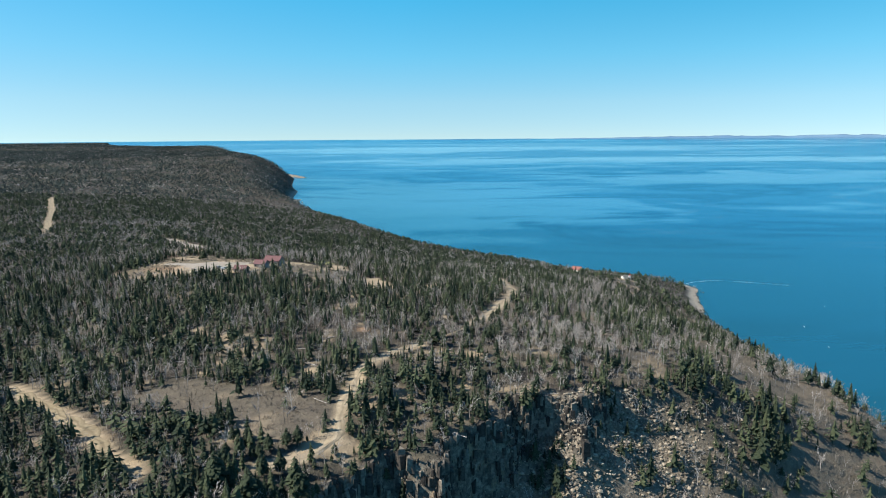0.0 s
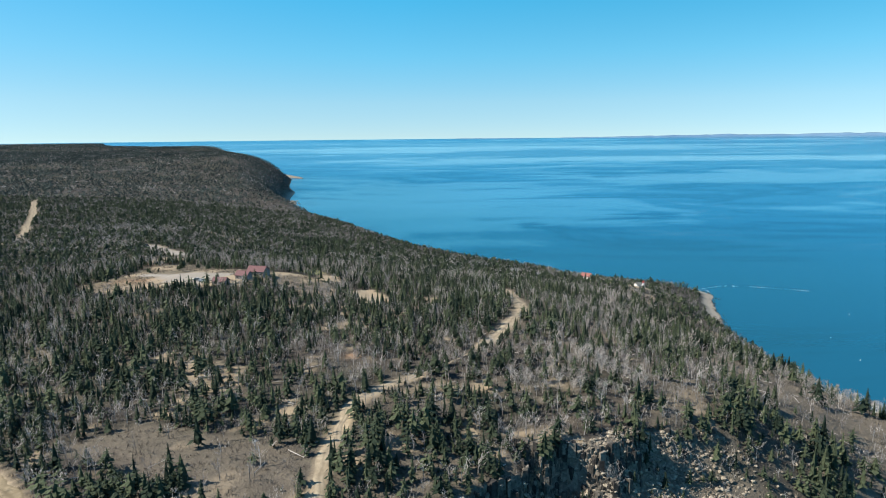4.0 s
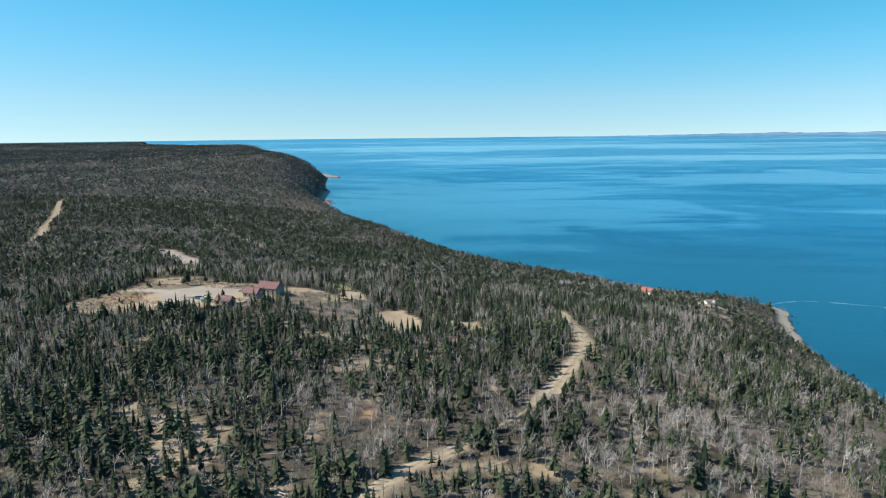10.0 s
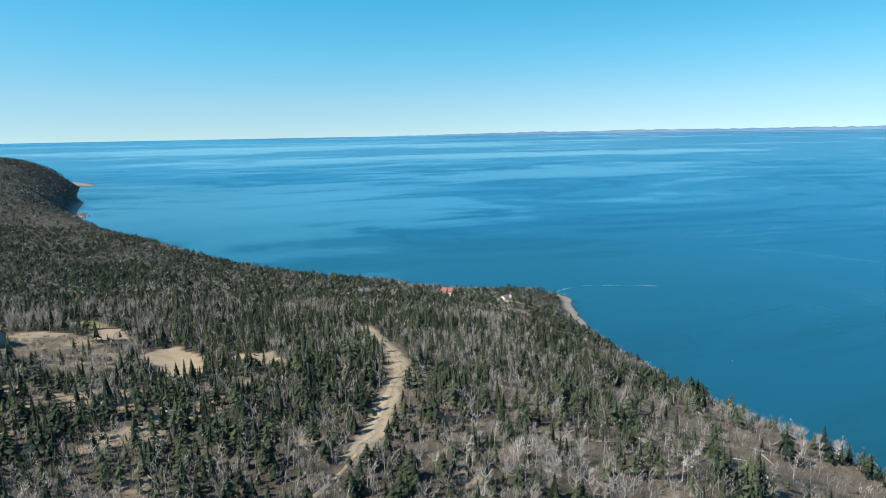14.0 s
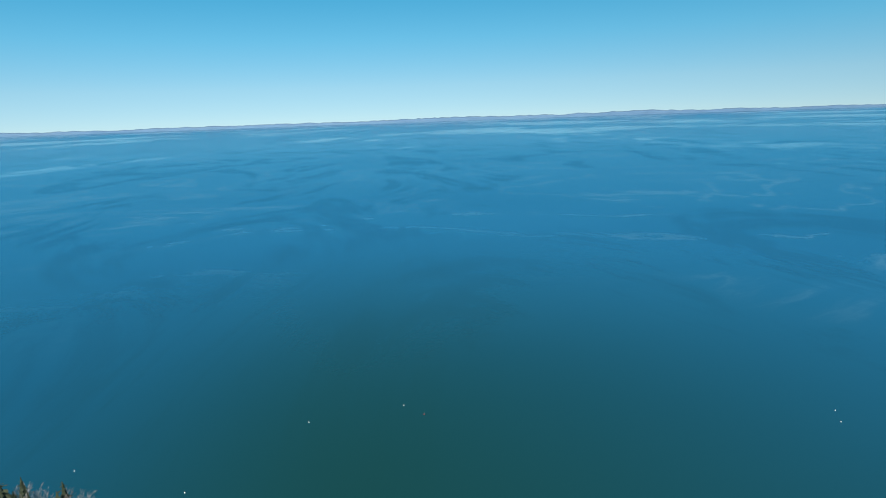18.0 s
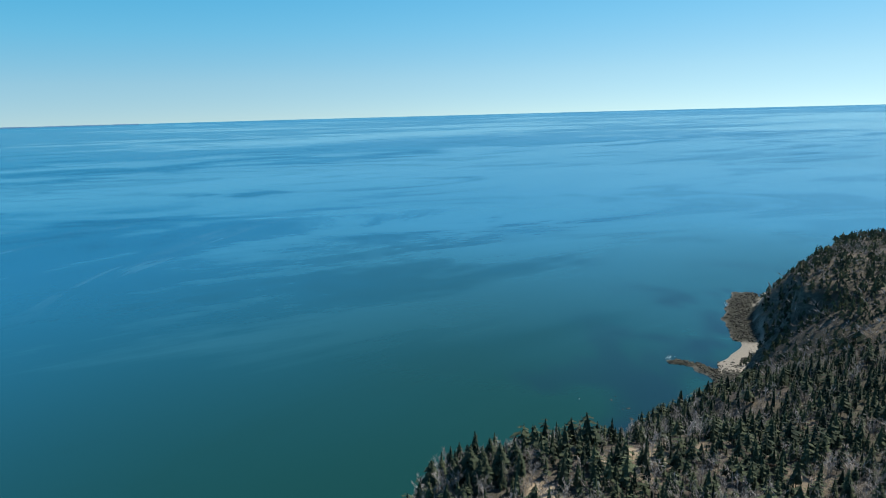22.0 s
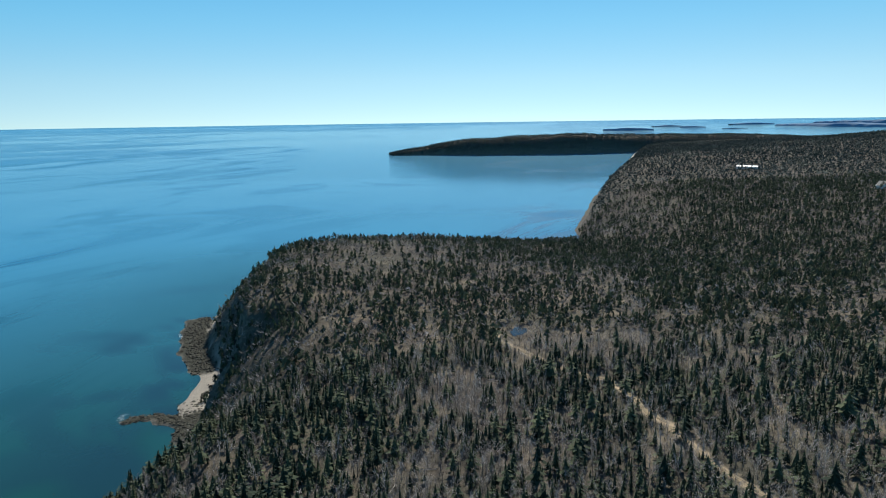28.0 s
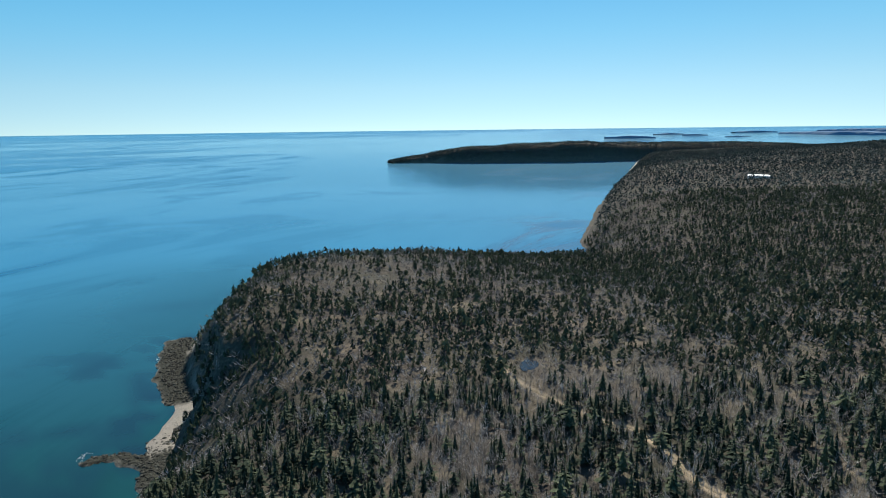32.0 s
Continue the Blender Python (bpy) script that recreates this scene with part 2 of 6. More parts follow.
# open places: outlines in plan
YARD = [(-264, 478), (-250, 460), (-222, 451), (-197, 458), (-165, 464), (-140, 474), (-120, 488), (-90, 493), (-87, 510), (-110, 537), (-150, 534),
        (-190, 545), (-215, 575), (-245, 560), (-243, 504)]
GRAVEL_YARD = [(-200, 478), (-172, 472), (-160, 486), (-160, 512), (-190, 520), (-215, 508)]
BOG = [(-142, 258), (-118, 274), (-87, 264), (-55, 257), (-44, 236), (-60, 214), (-82, 228), (-112, 240)]
CLEARING_A = [(-76, 502), (-56, 520), (-41, 498), (-37, 460), (-48, 452), (-62, 470)]
CLEARING_B = [(-34, 494), (-7, 494), (-1, 466), (-20, 462), (-30, 478)]
CLEARING_C = [(-105, 545), (-88, 552), (-80, 528), (-98, 522)]
GRAVEL_LOT = [(-332, 742), (-312, 716), (-284, 686), (-258, 655)]
LAWN_BARN = [(-128, 560), (-114, 578), (-98, 566), (-106, 551)]
LIGHT_LOT = [(196, 690), (222, 690), (228, 712), (210, 716), (200, 708)]
LAWN = [(150, 724), (182, 712), (190, 726), (170, 742), (150, 742)]
ALDERS = [(-375, 60), (-400, 135), (-445, 146), (-428, 85), (-440, 55), (-405, 45)]
ROAD_MAIN = [(-66, 204), (-57, 208), (-41, 222), (-42, 243), (-40, 261), (-39, 281), (-27, 302), (-12, 317)]
ROAD_LINK = [(-12, 317), (0, 331), (10, 343), (18, 353)]
ROAD_EAST = [(18, 353), (28, 372), (36, 392), (46, 420), (51, 440), (51, 465), (49, 490), (50, 515), (49, 545)]
ROAD_WEST = [(-200, 272), (-176, 256), (-152, 239), (-133, 223), (-123, 211), (-107, 200)]
ROAD_BARN = [(-165, 486), (-178, 492), (-196, 500), (-212, 506), (-226, 509)]
ROAD_CUT = [(-440, 1072), (-412, 1034), (-363, 970), (-313, 901), (-272, 850), (-250, 812)]
ROAD_FAR = [(-497, 774), (-527, 826), (-565, 890), (-640, 1020), (-715, 1140), (-760, 1230)]
ROAD_SOUTH = [(-316, 149), (-327, 139), (-346, 131), (-363, 119), (-369, 101), (-379, 83), (-392, 65), (-405, 49), (-432, 37)]
ROAD_WOODS = [(-252, 187), (-270, 174), (-288, 163), (-304, 155), (-314, 149)]
ROADS = (ROAD_MAIN, ROAD_LINK, ROAD_EAST, ROAD_WEST, ROAD_BARN, ROAD_FAR, ROAD_SOUTH, ROAD_WOODS, ROAD_CUT)
ROAD_WIDTHS = (2.6, -1.0, 3.6, 3.0, 2.6, 4.0, 1.4, 0.8, 2.5)


def open_mask(x, y):
    """1 where no tree grows: roads, yard, clearings, house lots."""
    m = np.zeros(x.shape)
    for line, half in zip(ROADS, ROAD_WIDTHS):
        d, _ = path_distance(x, y, line)
        m = np.maximum(m, 1 - sstep(half * 0.9, half * 1.3 + 1.0, d))
    wob_x, wob_y = x + 8 * (fnoise(x, y, 12, 21) - 0.5), y + 8 * (fnoise(x, y, 12, 22) - 0.5)
    m = np.maximum(m, 0.62 * inside(wob_x, wob_y, YARD))
    d, _ = path_distance(wob_x, wob_y, GRAVEL_LOT)
    m = np.maximum(m, 0.5 * (d < 11))
    m = np.maximum(m, 0.62 * (np.hypot((wob_x + 252) / 14, (wob_y - 610) / 34) < 1))
    m = np.maximum(m, 1.0 * (np.hypot(wob_x + 45, wob_y - 337) < 4))
    for poly in (CLEARING_A, CLEARING_B, CLEARING_C, LAWN, LAWN_BARN, LIGHT_LOT):
        m = np.maximum(m, inside(wob_x, wob_y, poly).astype(float))
    return m


# ---- materials ----
def material(name):
    m = bpy.data.materials.new(name)
    m.use_nodes = True
    n, l = m.node_tree.nodes, m.node_tree.links
    return m, n, l, n["Principled BSDF"]


def ramp(n, l, source, stops):
    r = n.new("ShaderNodeValToRGB")
    e = r.color_ramp.elements
    while len(e) < len(stops):
        e.new(0.5)
    for el, (at, col) in zip(e, stops):
        el.position, el.color = at, (*col, 1)
    l.new(source, r.inputs[0])
    return r.outputs[0]


def noise_tex(n, l, scale, detail=4.0, rough=0.55, vector=None, distortion=0.0):
    t = n.new("ShaderNodeTexNoise")
    t.inputs["Scale"].default_value, t.inputs["Detail"].default_value = scale, detail
    t.inputs["Roughness"].default_value, t.inputs["Distortion"].default_value = rough, distortion
    if vector is not None:
        l.new(vector, t.inputs["Vector"])
    return t.outputs["Fac"]


def mix(n, l, fac, a, b, blend="MIX"):
    x = n.new("ShaderNodeMix")
    x.data_type, x.blend_type = "RGBA", blend
    for sock, v in ((x.inputs[0], fac), (x.inputs[6], a), (x.inputs[7], b)):
        if isinstance(v, (int, float)):
            sock.default_value = v
        elif isinstance(v, tuple):
            sock.default_value = (*v, 1)
        else:
            l.new(v, sock)
    return x.outputs[2]


def calc(n, l, op, a, b=0.0, c=None):
    x = n.new("ShaderNodeMath")
    x.operation = op
    for sock, v in zip(x.inputs, (a, b, c)):
        if v is None:
            continue
        if isinstance(v, (int, float)):
            sock.default_value = v
        else:
            l.new(v, sock)
    return x.outputs[0]


def place(n):
    return n.new("ShaderNodeNewGeometry").outputs["Position"]


def attr(n, name):
    a = n.new("ShaderNodeAttribute")
    a.attribute_name = name
    return a.outputs["Fac"]


def bump(n, l, bsdf, height, strength, distance):
    b = n.new("ShaderNodeBump")
    b.inputs["Strength"].default_value, b.inputs["Distance"].default_value = strength, distance
    l.new(height, b.inputs["Height"])
    l.new(b.outputs[0], bsdf.inputs["Normal"])


def ground_material():
    m, n, l, p = material("ground_litter_grass_rock")
    pos = place(n)
    big = noise_tex(n, l, 0.02, 5, 0.6, pos)
    mid = noise_tex(n, l, 0.16, 5, 0.65, pos)
    fine = noise_tex(n, l, 1.3, 4, 0.7, pos)
    litter = ramp(n, l, mid, [(0.30, (0.034, 0.031, 0.028)), (0.5, (0.062, 0.056, 0.050)), (0.72, (0.165, 0.142, 0.105))])
    moss = ramp(n, l, fine, [(0.3, (0.040, 0.042, 0.032)), (0.7, (0.095, 0.090, 0.068))])
    base = mix(n, l, ramp(n, l, big, [(0.42, (0, 0, 0)), (0.60, (1, 1, 1))]), litter, moss)
    tan = ramp(n, l, mid, [(0.3, (0.34, 0.265, 0.185)), (0.7, (0.49, 0.405, 0.295))])
    base = mix(n, l, attr(n, "sand"), base, mix(n, l, fine, tan, (0.36, 0.29, 0.19)))
    base = mix(n, l, attr(n, "gravel"), base, ramp(n, l, fine, [(0.3, (0.25, 0.225, 0.195)), (0.7, (0.37, 0.34, 0.30))]))
    base = mix(n, l, attr(n, "lawn"), base, ramp(n, l, fine, [(0.3, (0.13, 0.17, 0.05)), (0.7, (0.24, 0.26, 0.09))]))
    base = mix(n, l, attr(n, "brush"), base, ramp(n, l, fine, [(0.3, (0.115, 0.098, 0.077)), (0.7, (0.205, 0.176, 0.138))]))
    rock = ramp(n, l, noise_tex(n, l, 0.35, 6, 0.7, pos), [(0.34, (0.04, 0.038, 0.035)), (0.5, (0.12, 0.108, 0.092)), (0.66, (0.27, 0.24, 0.19))])
    rust = mix(n, l, ramp(n, l, mid, [(0.55, (0, 0, 0)), (0.75, (1, 1, 1))]), rock, (0.32, 0.24, 0.15))
    base = mix(n, l, attr(n, "rock"), base, rust)
    beach = ramp(n, l, noise_tex(n, l, 0.8, 5, 0.7, pos), [(0.3, (0.20, 0.186, 0.158)), (0.7, (0.34, 0.318, 0.275))])
    base = mix(n, l, attr(n, "beach"), base, beach)
    stones = n.new("ShaderNodeTexVoronoi")
    stones.inputs["Scale"].default_value = 1.1
    l.new(pos, stones.inputs["Vector"])
    slide = mix(n, l, stones.outputs["Color"], (0.15, 0.13, 0.105), (0.36, 0.31, 0.245))
    slide = mix(n, l, ramp(n, l, mid, [(0.40, (0, 0, 0)), (0.62, (0.8, 0.8, 0.8))]), slide, litter)
    base = mix(n, l, attr(n, "scree"), base, slide)
    base = mix(n, l, attr(n, "weed"), base, ramp(n, l, fine, [(0.38, (0.015, 0.017, 0.014)), (0.52, (0.038, 0.041, 0.032)), (0.70, (0.10, 0.10, 0.080))]))
    base = mix(n, l, attr(n, "clay"), base, ramp(n, l, fine, [(0.3, (0.30, 0.165, 0.09)), (0.7, (0.42, 0.25, 0.15))]))
    l.new(base, p.inputs["Base Color"])
    p.inputs["Roughness"].default_value = 0.95
    p.inputs["Specular IOR Level"].default_value = 0.15
    bump(n, l, p, calc(n, l, "ADD", fine, calc(n, l, "MULTIPLY", mid, 3.0)), 0.8, 0.5)
    return m


def sea_material():
    m, n, l, p = material("sea_water")
    uv = n.new("ShaderNodeUVMap")
    uv.uv_map = "flat"
    mp = n.new("ShaderNodeMapping")
    mp.inputs["Rotation"].default_value = (0, 0, radians(-20))
    l.new(uv.outputs[0], mp.inputs[0])
    mp2 = n.new("ShaderNodeMapping")
    mp2.inputs["Scale"].default_value = (0.6, 1.3, 1)
    mp2.inputs["Rotation"].default_value = (0, 0, radians(12))
    l.new(uv.outputs[0], mp2.inputs[0])
    # scales per kilometre: bodies of calm water, eddies within them, thin lines where currents meet
    bodies = noise_tex(n, l, 0.28, 7, 0.60, mp2.outputs[0], 0.7)
    eddies = noise_tex(n, l, 1.7, 8, 0.66, mp2.outputs[0], 1.6)
    seams = noise_tex(n, l, 0.75, 7, 0.62, mp.outputs[0], 2.4)
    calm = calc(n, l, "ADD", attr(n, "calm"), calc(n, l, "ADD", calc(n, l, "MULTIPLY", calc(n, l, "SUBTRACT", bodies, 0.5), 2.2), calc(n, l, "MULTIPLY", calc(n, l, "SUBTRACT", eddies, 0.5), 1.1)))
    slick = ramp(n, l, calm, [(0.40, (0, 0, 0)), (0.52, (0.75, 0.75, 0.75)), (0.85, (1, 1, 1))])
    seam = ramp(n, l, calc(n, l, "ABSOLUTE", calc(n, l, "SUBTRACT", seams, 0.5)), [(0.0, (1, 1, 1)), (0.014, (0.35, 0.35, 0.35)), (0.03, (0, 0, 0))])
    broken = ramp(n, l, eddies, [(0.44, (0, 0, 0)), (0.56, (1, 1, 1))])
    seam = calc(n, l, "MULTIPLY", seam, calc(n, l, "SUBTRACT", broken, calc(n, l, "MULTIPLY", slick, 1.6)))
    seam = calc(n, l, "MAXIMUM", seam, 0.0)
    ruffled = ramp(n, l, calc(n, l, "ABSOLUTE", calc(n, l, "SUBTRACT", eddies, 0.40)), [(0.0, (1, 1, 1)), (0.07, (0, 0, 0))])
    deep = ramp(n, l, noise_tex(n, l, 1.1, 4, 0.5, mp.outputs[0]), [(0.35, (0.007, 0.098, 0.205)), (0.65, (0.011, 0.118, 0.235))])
    # water pales with distance: reflected horizon sky is put into the colour
    deep = mix(n, l, calc(n, l, "MULTIPLY", attr(n, "far_sheen"), 0.4), deep, (0.030, 0.190, 0.330))
    # pale colour of calm water stands in for the low sky it mirrors
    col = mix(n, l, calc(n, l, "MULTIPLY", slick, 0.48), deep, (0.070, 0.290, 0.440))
    # far calm streaks get a stronger painted horizon sheen
    col = mix(n, l, calc(n, l, "MULTIPLY", slick, calc(n, l, "MULTIPLY", attr(n, "far_sheen"), 0.6)), col, (0.26, 0.52, 0.62))
    # dark colour of ruffled water stands in for its weaker reflection
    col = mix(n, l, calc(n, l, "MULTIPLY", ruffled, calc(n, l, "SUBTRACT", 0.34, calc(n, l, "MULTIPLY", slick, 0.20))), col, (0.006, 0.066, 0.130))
    # darker green towards the coast stands in for weaker sky reflection there
    col = mix(n, l, attr(n, "less_sheen"), col, (0.006, 0.049, 0.042))
    col = mix(n, l, calc(n, l, "MULTIPLY", seam, calc(n, l, "SUBTRACT", 0.16, calc(n, l, "MULTIPLY", attr(n, "less_sheen"), 0.45))), col, (0.22, 0.40, 0.47))
    col = mix(n, l, calc(n, l, "MULTIPLY", attr(n, "sunken"), 0.8), col, (0.006, 0.026, 0.050))
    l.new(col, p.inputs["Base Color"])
    p.inputs["IOR"].default_value, p.inputs["Specular IOR Level"].default_value = 1.33, 0.6
    rough = n.new("ShaderNodeMapRange")
    rough.inputs["To Min"].default_value, rough.inputs["To Max"].default_value = 0.17, 0.16
    l.new(slick, rough.inputs["Value"])
    l.new(calc(n, l, "ADD", rough.outputs[0], calc(n, l, "MULTIPLY", ruffled, 0.03)), p.inputs["Roughness"])
    # facets of the ripples that face the shore show most; calm water lies flat
    flat = calc(n, l, "ADD", calc(n, l, "SUBTRACT", 1.0, calc(n, l, "MULTIPLY", slick, 0.6)), calc(n, l, "MULTIPLY", ruffled, 0.3))
    up = n.new("ShaderNodeCombineXYZ")
    up.inputs[2].default_value = 1
    l.new(calc(n, l, "ADD", attr(n, "tilt_x"), calc(n, l, "MULTIPLY", attr(n, "lean_x"), flat)), up.inputs[0])
    l.new(calc(n, l, "ADD", attr(n, "tilt_y"), calc(n, l, "MULTIPLY", attr(n, "lean_y"), flat)), up.inputs[1])
    ripple = noise_tex(n, l, 160.0, 4, 0.6, mp.outputs[0], 0.3)
    b = n.new("ShaderNodeBump")
    b.inputs["Strength"].default_value, b.inputs["Distance"].default_value = 0.06, 0.6
    l.new(ripple, b.inputs["Height"])
    l.new(up.outputs[0], b.inputs["Normal"])
    l.new(b.outputs[0], p.inputs["Normal"])
    return m


def tinted(name, low, high, grain=2.0, rough=0.9, spec=0.2, dark=0.55, thin=0.0):
    """A surface whose colour runs from low to high by the 'tint' of each piece, with a fine grain."""
    m, n, l, p = material(name)
    pos = place(n)
    c = mix(n, l, attr(n, "tint"), low, high)
    g = noise_tex(n, l, grain, 3, 0.6, pos)
    c = mix(n, l, 1.0, c, ramp(n, l, g, [(0.3, (dark, dark, dark)), (0.7, (1.0 + 0.3 * (dark < 0.7), 1.0 + 0.3 * (dark < 0.7), 1.0 + 0.3 * (dark < 0.7)))]), "MULTIPLY")
    l.new(c, p.inputs["Base Color"])
    p.inputs["Roughness"].default_value, p.inputs["Specular IOR Level"].default_value = rough, spec
    if thin:
        through_ = n.new("ShaderNodeBsdfTranslucent")
        l.new(c, through_.inputs["Color"])
        both = n.new("ShaderNodeMixShader")
        both.inputs[0].default_value = thin
        l.new(p.outputs[0], both.inputs[1])
        l.new(through_.outputs[0], both.inputs[2])
        l.new(both.outputs[0], n["Material Output"].inputs["Surface"])
    return m


def plain(name, a, b, scale=3.0, rough=0.6, metal=0.0, spec=0.4, relief=0.0):
    """A surface that wanders between two close colours."""
    m, n, l, p = material(name)
    g = noise_tex(n, l, scale, 5, 0.65, place(n))
    l.new(ramp(n, l, g, [(0.3, a), (0.7, b)]), p.inputs["Base Color"])
    p.inputs["Roughness"].default_value, p.inputs["Metallic"].default_value = rough, metal
    p.inputs["Specular IOR Level"].default_value = spec
    if relief:
        bump(n, l, p, g, 0.6, relief)
    return m


def road_material(name, dark, light, grass, grown):
    """Dirt with two paler wheel tracks and dead grass between and beside them."""
    m, n, l, p = material(name)
    pos = place(n)
    mid, fine = noise_tex(n, l, 0.35, 5, 0.65, pos), noise_tex(n, l, 2.2, 4, 0.7, pos)
    dirt = mix(n, l, ramp(n, l, mid, [(0.3, (0, 0, 0)), (0.7, (1, 1, 1))]), dark, light)
    side = calc(n, l, "ABSOLUTE", attr(n, "across"))
    off = calc(n, l, "ABSOLUTE", calc(n, l, "SUBTRACT", side, 0.42))
    worn = calc(n, l, "ADD", calc(n, l, "MULTIPLY", off, 1.6), calc(n, l, "MULTIPLY", fine, 0.6))
    cover_ = ramp(n, l, worn, [(0.55, (0, 0, 0)), (0.95, (grown, grown, grown))])
    l.new(mix(n, l, cover_, dirt, mix(n, l, fine, grass, dark)), p.inputs["Base Color"])
    p.inputs["Roughness"].default_value, p.inputs["Specular IOR Level"].default_value = 0.95, 0.1
    bump(n, l, p, calc(n, l, "ADD", mid, fine), 0.7, 0.12)
    return m


M_GROUND, M_SEA = ground_material(), sea_material()
M_SPRUCE = tinted("spruce_needles", (0.025, 0.040, 0.027), (0.100, 0.123, 0.070), 1.2, thin=0.22)
# bluer copy of the spruce colour, with distant haze put into it
M_SPRUCE_HAZED = tinted("haze_tinted_spruce_woods", (0.024, 0.040, 0.040), (0.090, 0.115, 0.105), 1.2, thin=0.2)
M_BARE = tinted("bare_grey_twigs", (0.165, 0.152, 0.142), (0.45, 0.425, 0.40), 1.0, thin=0.2)
M_BARK = tinted("grey_bark", (0.13, 0.11, 0.095), (0.56, 0.53, 0.49), 3.0)
# darker copy of the bare twigs: shade under the canopy is mixed into the colour
M_BARE_FAR = tinted("distant_leafless_woods_with_shade", (0.085, 0.080, 0.077), (0.42, 0.40, 0.385), 1.0, thin=0.2)
M_BRUSH = tinted("brown_brush", (0.115, 0.099, 0.084), (0.27, 0.236, 0.192), 1.0)
M_ROCK = tinted("broken_basalt", (0.045, 0.043, 0.041), (0.27, 0.24, 0.20), 0.9, dark=0.45)
M_SCREE = tinted("tan_slide_rock", (0.13, 0.115, 0.095), (0.39, 0.34, 0.265), 0.9, dark=0.45)
# weed on shore rocks; on the western cliff this dark colour replaces shade
M_WRACK_SHADE = tinted("weedy_and_shaded_rock", (0.017, 0.019, 0.016), (0.072, 0.073, 0.060), 0.9)
M_ROAD = road_material("dirt_road", (0.25, 0.205, 0.145), (0.41, 0.35, 0.255), (0.17, 0.142, 0.098), 0.6)
M_TRACK = road_material("dead_grass_track", (0.20, 0.165, 0.11), (0.33, 0.275, 0.185), (0.12, 0.10, 0.068), 0.85)
M_ROADGRAVEL = plain("pale_gravel_road", (0.25, 0.225, 0.195), (0.37, 0.34, 0.30), 0.5, 0.95, spec=0.1, relief=0.1)
M_ROOF_RED = plain("dark_red_metal_roof", (0.105, 0.044, 0.048), (0.145, 0.060, 0.063), 0.6, 0.6)
M_ROOF_BRIGHT = plain("red_shingle_roof", (0.23, 0.088, 0.076), (0.29, 0.115, 0.098), 0.6, 0.7)
M_ROOF_GREY = plain("grey_shingle_roof", (0.14, 0.15, 0.14), (0.21, 0.22, 0.20), 0.6, 0.8)
M_WALL_GREY = plain("weathered_grey_boards", (0.17, 0.155, 0.145), (0.26, 0.24, 0.22), 0.8, 0.85)
M_DOOR = plain("dull_grey_painted_wood", (0.22, 0.21, 0.20), (0.30, 0.29, 0.28), 0.8, 0.7)
M_WALL_WHITE = plain("white_painted_boards", (0.70, 0.70, 0.68), (0.80, 0.80, 0.78), 0.7, 0.6)
M_WHITE = plain("white_metal", (0.78, 0.78, 0.77), (0.84, 0.84, 0.83), 0.5, 0.4)
M_GLASS = plain("dark_window_glass", (0.02, 0.025, 0.03), (0.03, 0.035, 0.04), 1.0, 0.08, spec=0.6)
M_BLACK = plain("black_rubber", (0.02, 0.02, 0.02), (0.035, 0.035, 0.035), 4.0, 0.8)
M_STEEL = plain("dull_steel", (0.35, 0.35, 0.35), (0.45, 0.45, 0.45), 4.0, 0.35, 0.9)
M_CAR_DARK = plain("dark_car_paint", (0.015, 0.016, 0.02), (0.025, 0.026, 0.03), 2.0, 0.25)
M_LUMBER = plain("stacked_pale_lumber", (0.48, 0.40, 0.28), (0.62, 0.54, 0.40), 1.5, 0.85)
M_POLE = plain("grey_wooden_pole", (0.20, 0.17, 0.14), (0.30, 0.26, 0.22), 2.0, 0.9)
M_RED = plain("red_paint", (0.50, 0.05, 0.04), (0.58, 0.08, 0.06), 2.0, 0.5)
M_POND = plain("dark_pond_water", (0.012, 0.016, 0.022), (0.02, 0.026, 0.032), 0.3, 0.12, spec=0.35)
M_FOAM = plain("sea_foam", (0.55, 0.60, 0.62), (0.80, 0.82, 0.82), 0.6, 0.9)
# blue of distant haze is put into the base colour of far land
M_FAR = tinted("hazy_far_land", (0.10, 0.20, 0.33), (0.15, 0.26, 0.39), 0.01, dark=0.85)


# ---- meshes from arrays ----
def grid_mesh(name, verts, faces, mats, attrs=(), smooth=False):
    """verts n x 3, faces m x 3 or m x 4."""
    verts, faces = np.asarray(verts, dtype=np.float32), np.asarray(faces, dtype=np.int32)
    me = bpy.data.meshes.new(name)
    k = faces.shape[1]
    me.vertices.add(len(verts))
    me.vertices.foreach_set("co", verts.ravel())
    me.loops.add(faces.size)
    me.loops.foreach_set("vertex_index", faces.ravel())
    me.polygons.add(len(faces))
    me.polygons.foreach_set("loop_start", np.arange(0, faces.size, k, dtype=np.int32))
    me.polygons.foreach_set("use_smooth", np.full(len(faces), smooth))
    for a, v in attrs:
        me.attributes.new(a, "FLOAT", "POINT").data.foreach_set("value", np.asarray(v, dtype=np.float32))
    for m in mats:
        me.materials.append(m)
    me.update()
    me.validate()
    return me


def part(name, bm, mat, parent, label=""):
    me = bpy.data.meshes.new(name)
    bm.to_mesh(me)
    bm.free()
    me.materials.append(mat)
    ob = new(name, me)
    ob.parent = parent
    return tagged(ob, label)


# ---- the ground: one sheet, fine near the flight, coarse far off ----
def lines(lo, fine_lo, fine_hi, hi, step, grow):
    mid = list(np.arange(fine_lo, fine_hi, step))
    up, s = [], step
    while mid[-1] + s * grow < hi if not up else up[-1] + s * grow < hi:
        s *= grow
        up.append((up[-1] if up else mid[-1]) + s)
    down, s = [], step
    while (down[-1] if down else mid[0]) - s * grow > lo:
        s *= grow
        down.append((down[-1] if down else mid[0]) - s)
    return np.array(down[::-1] + mid + up)


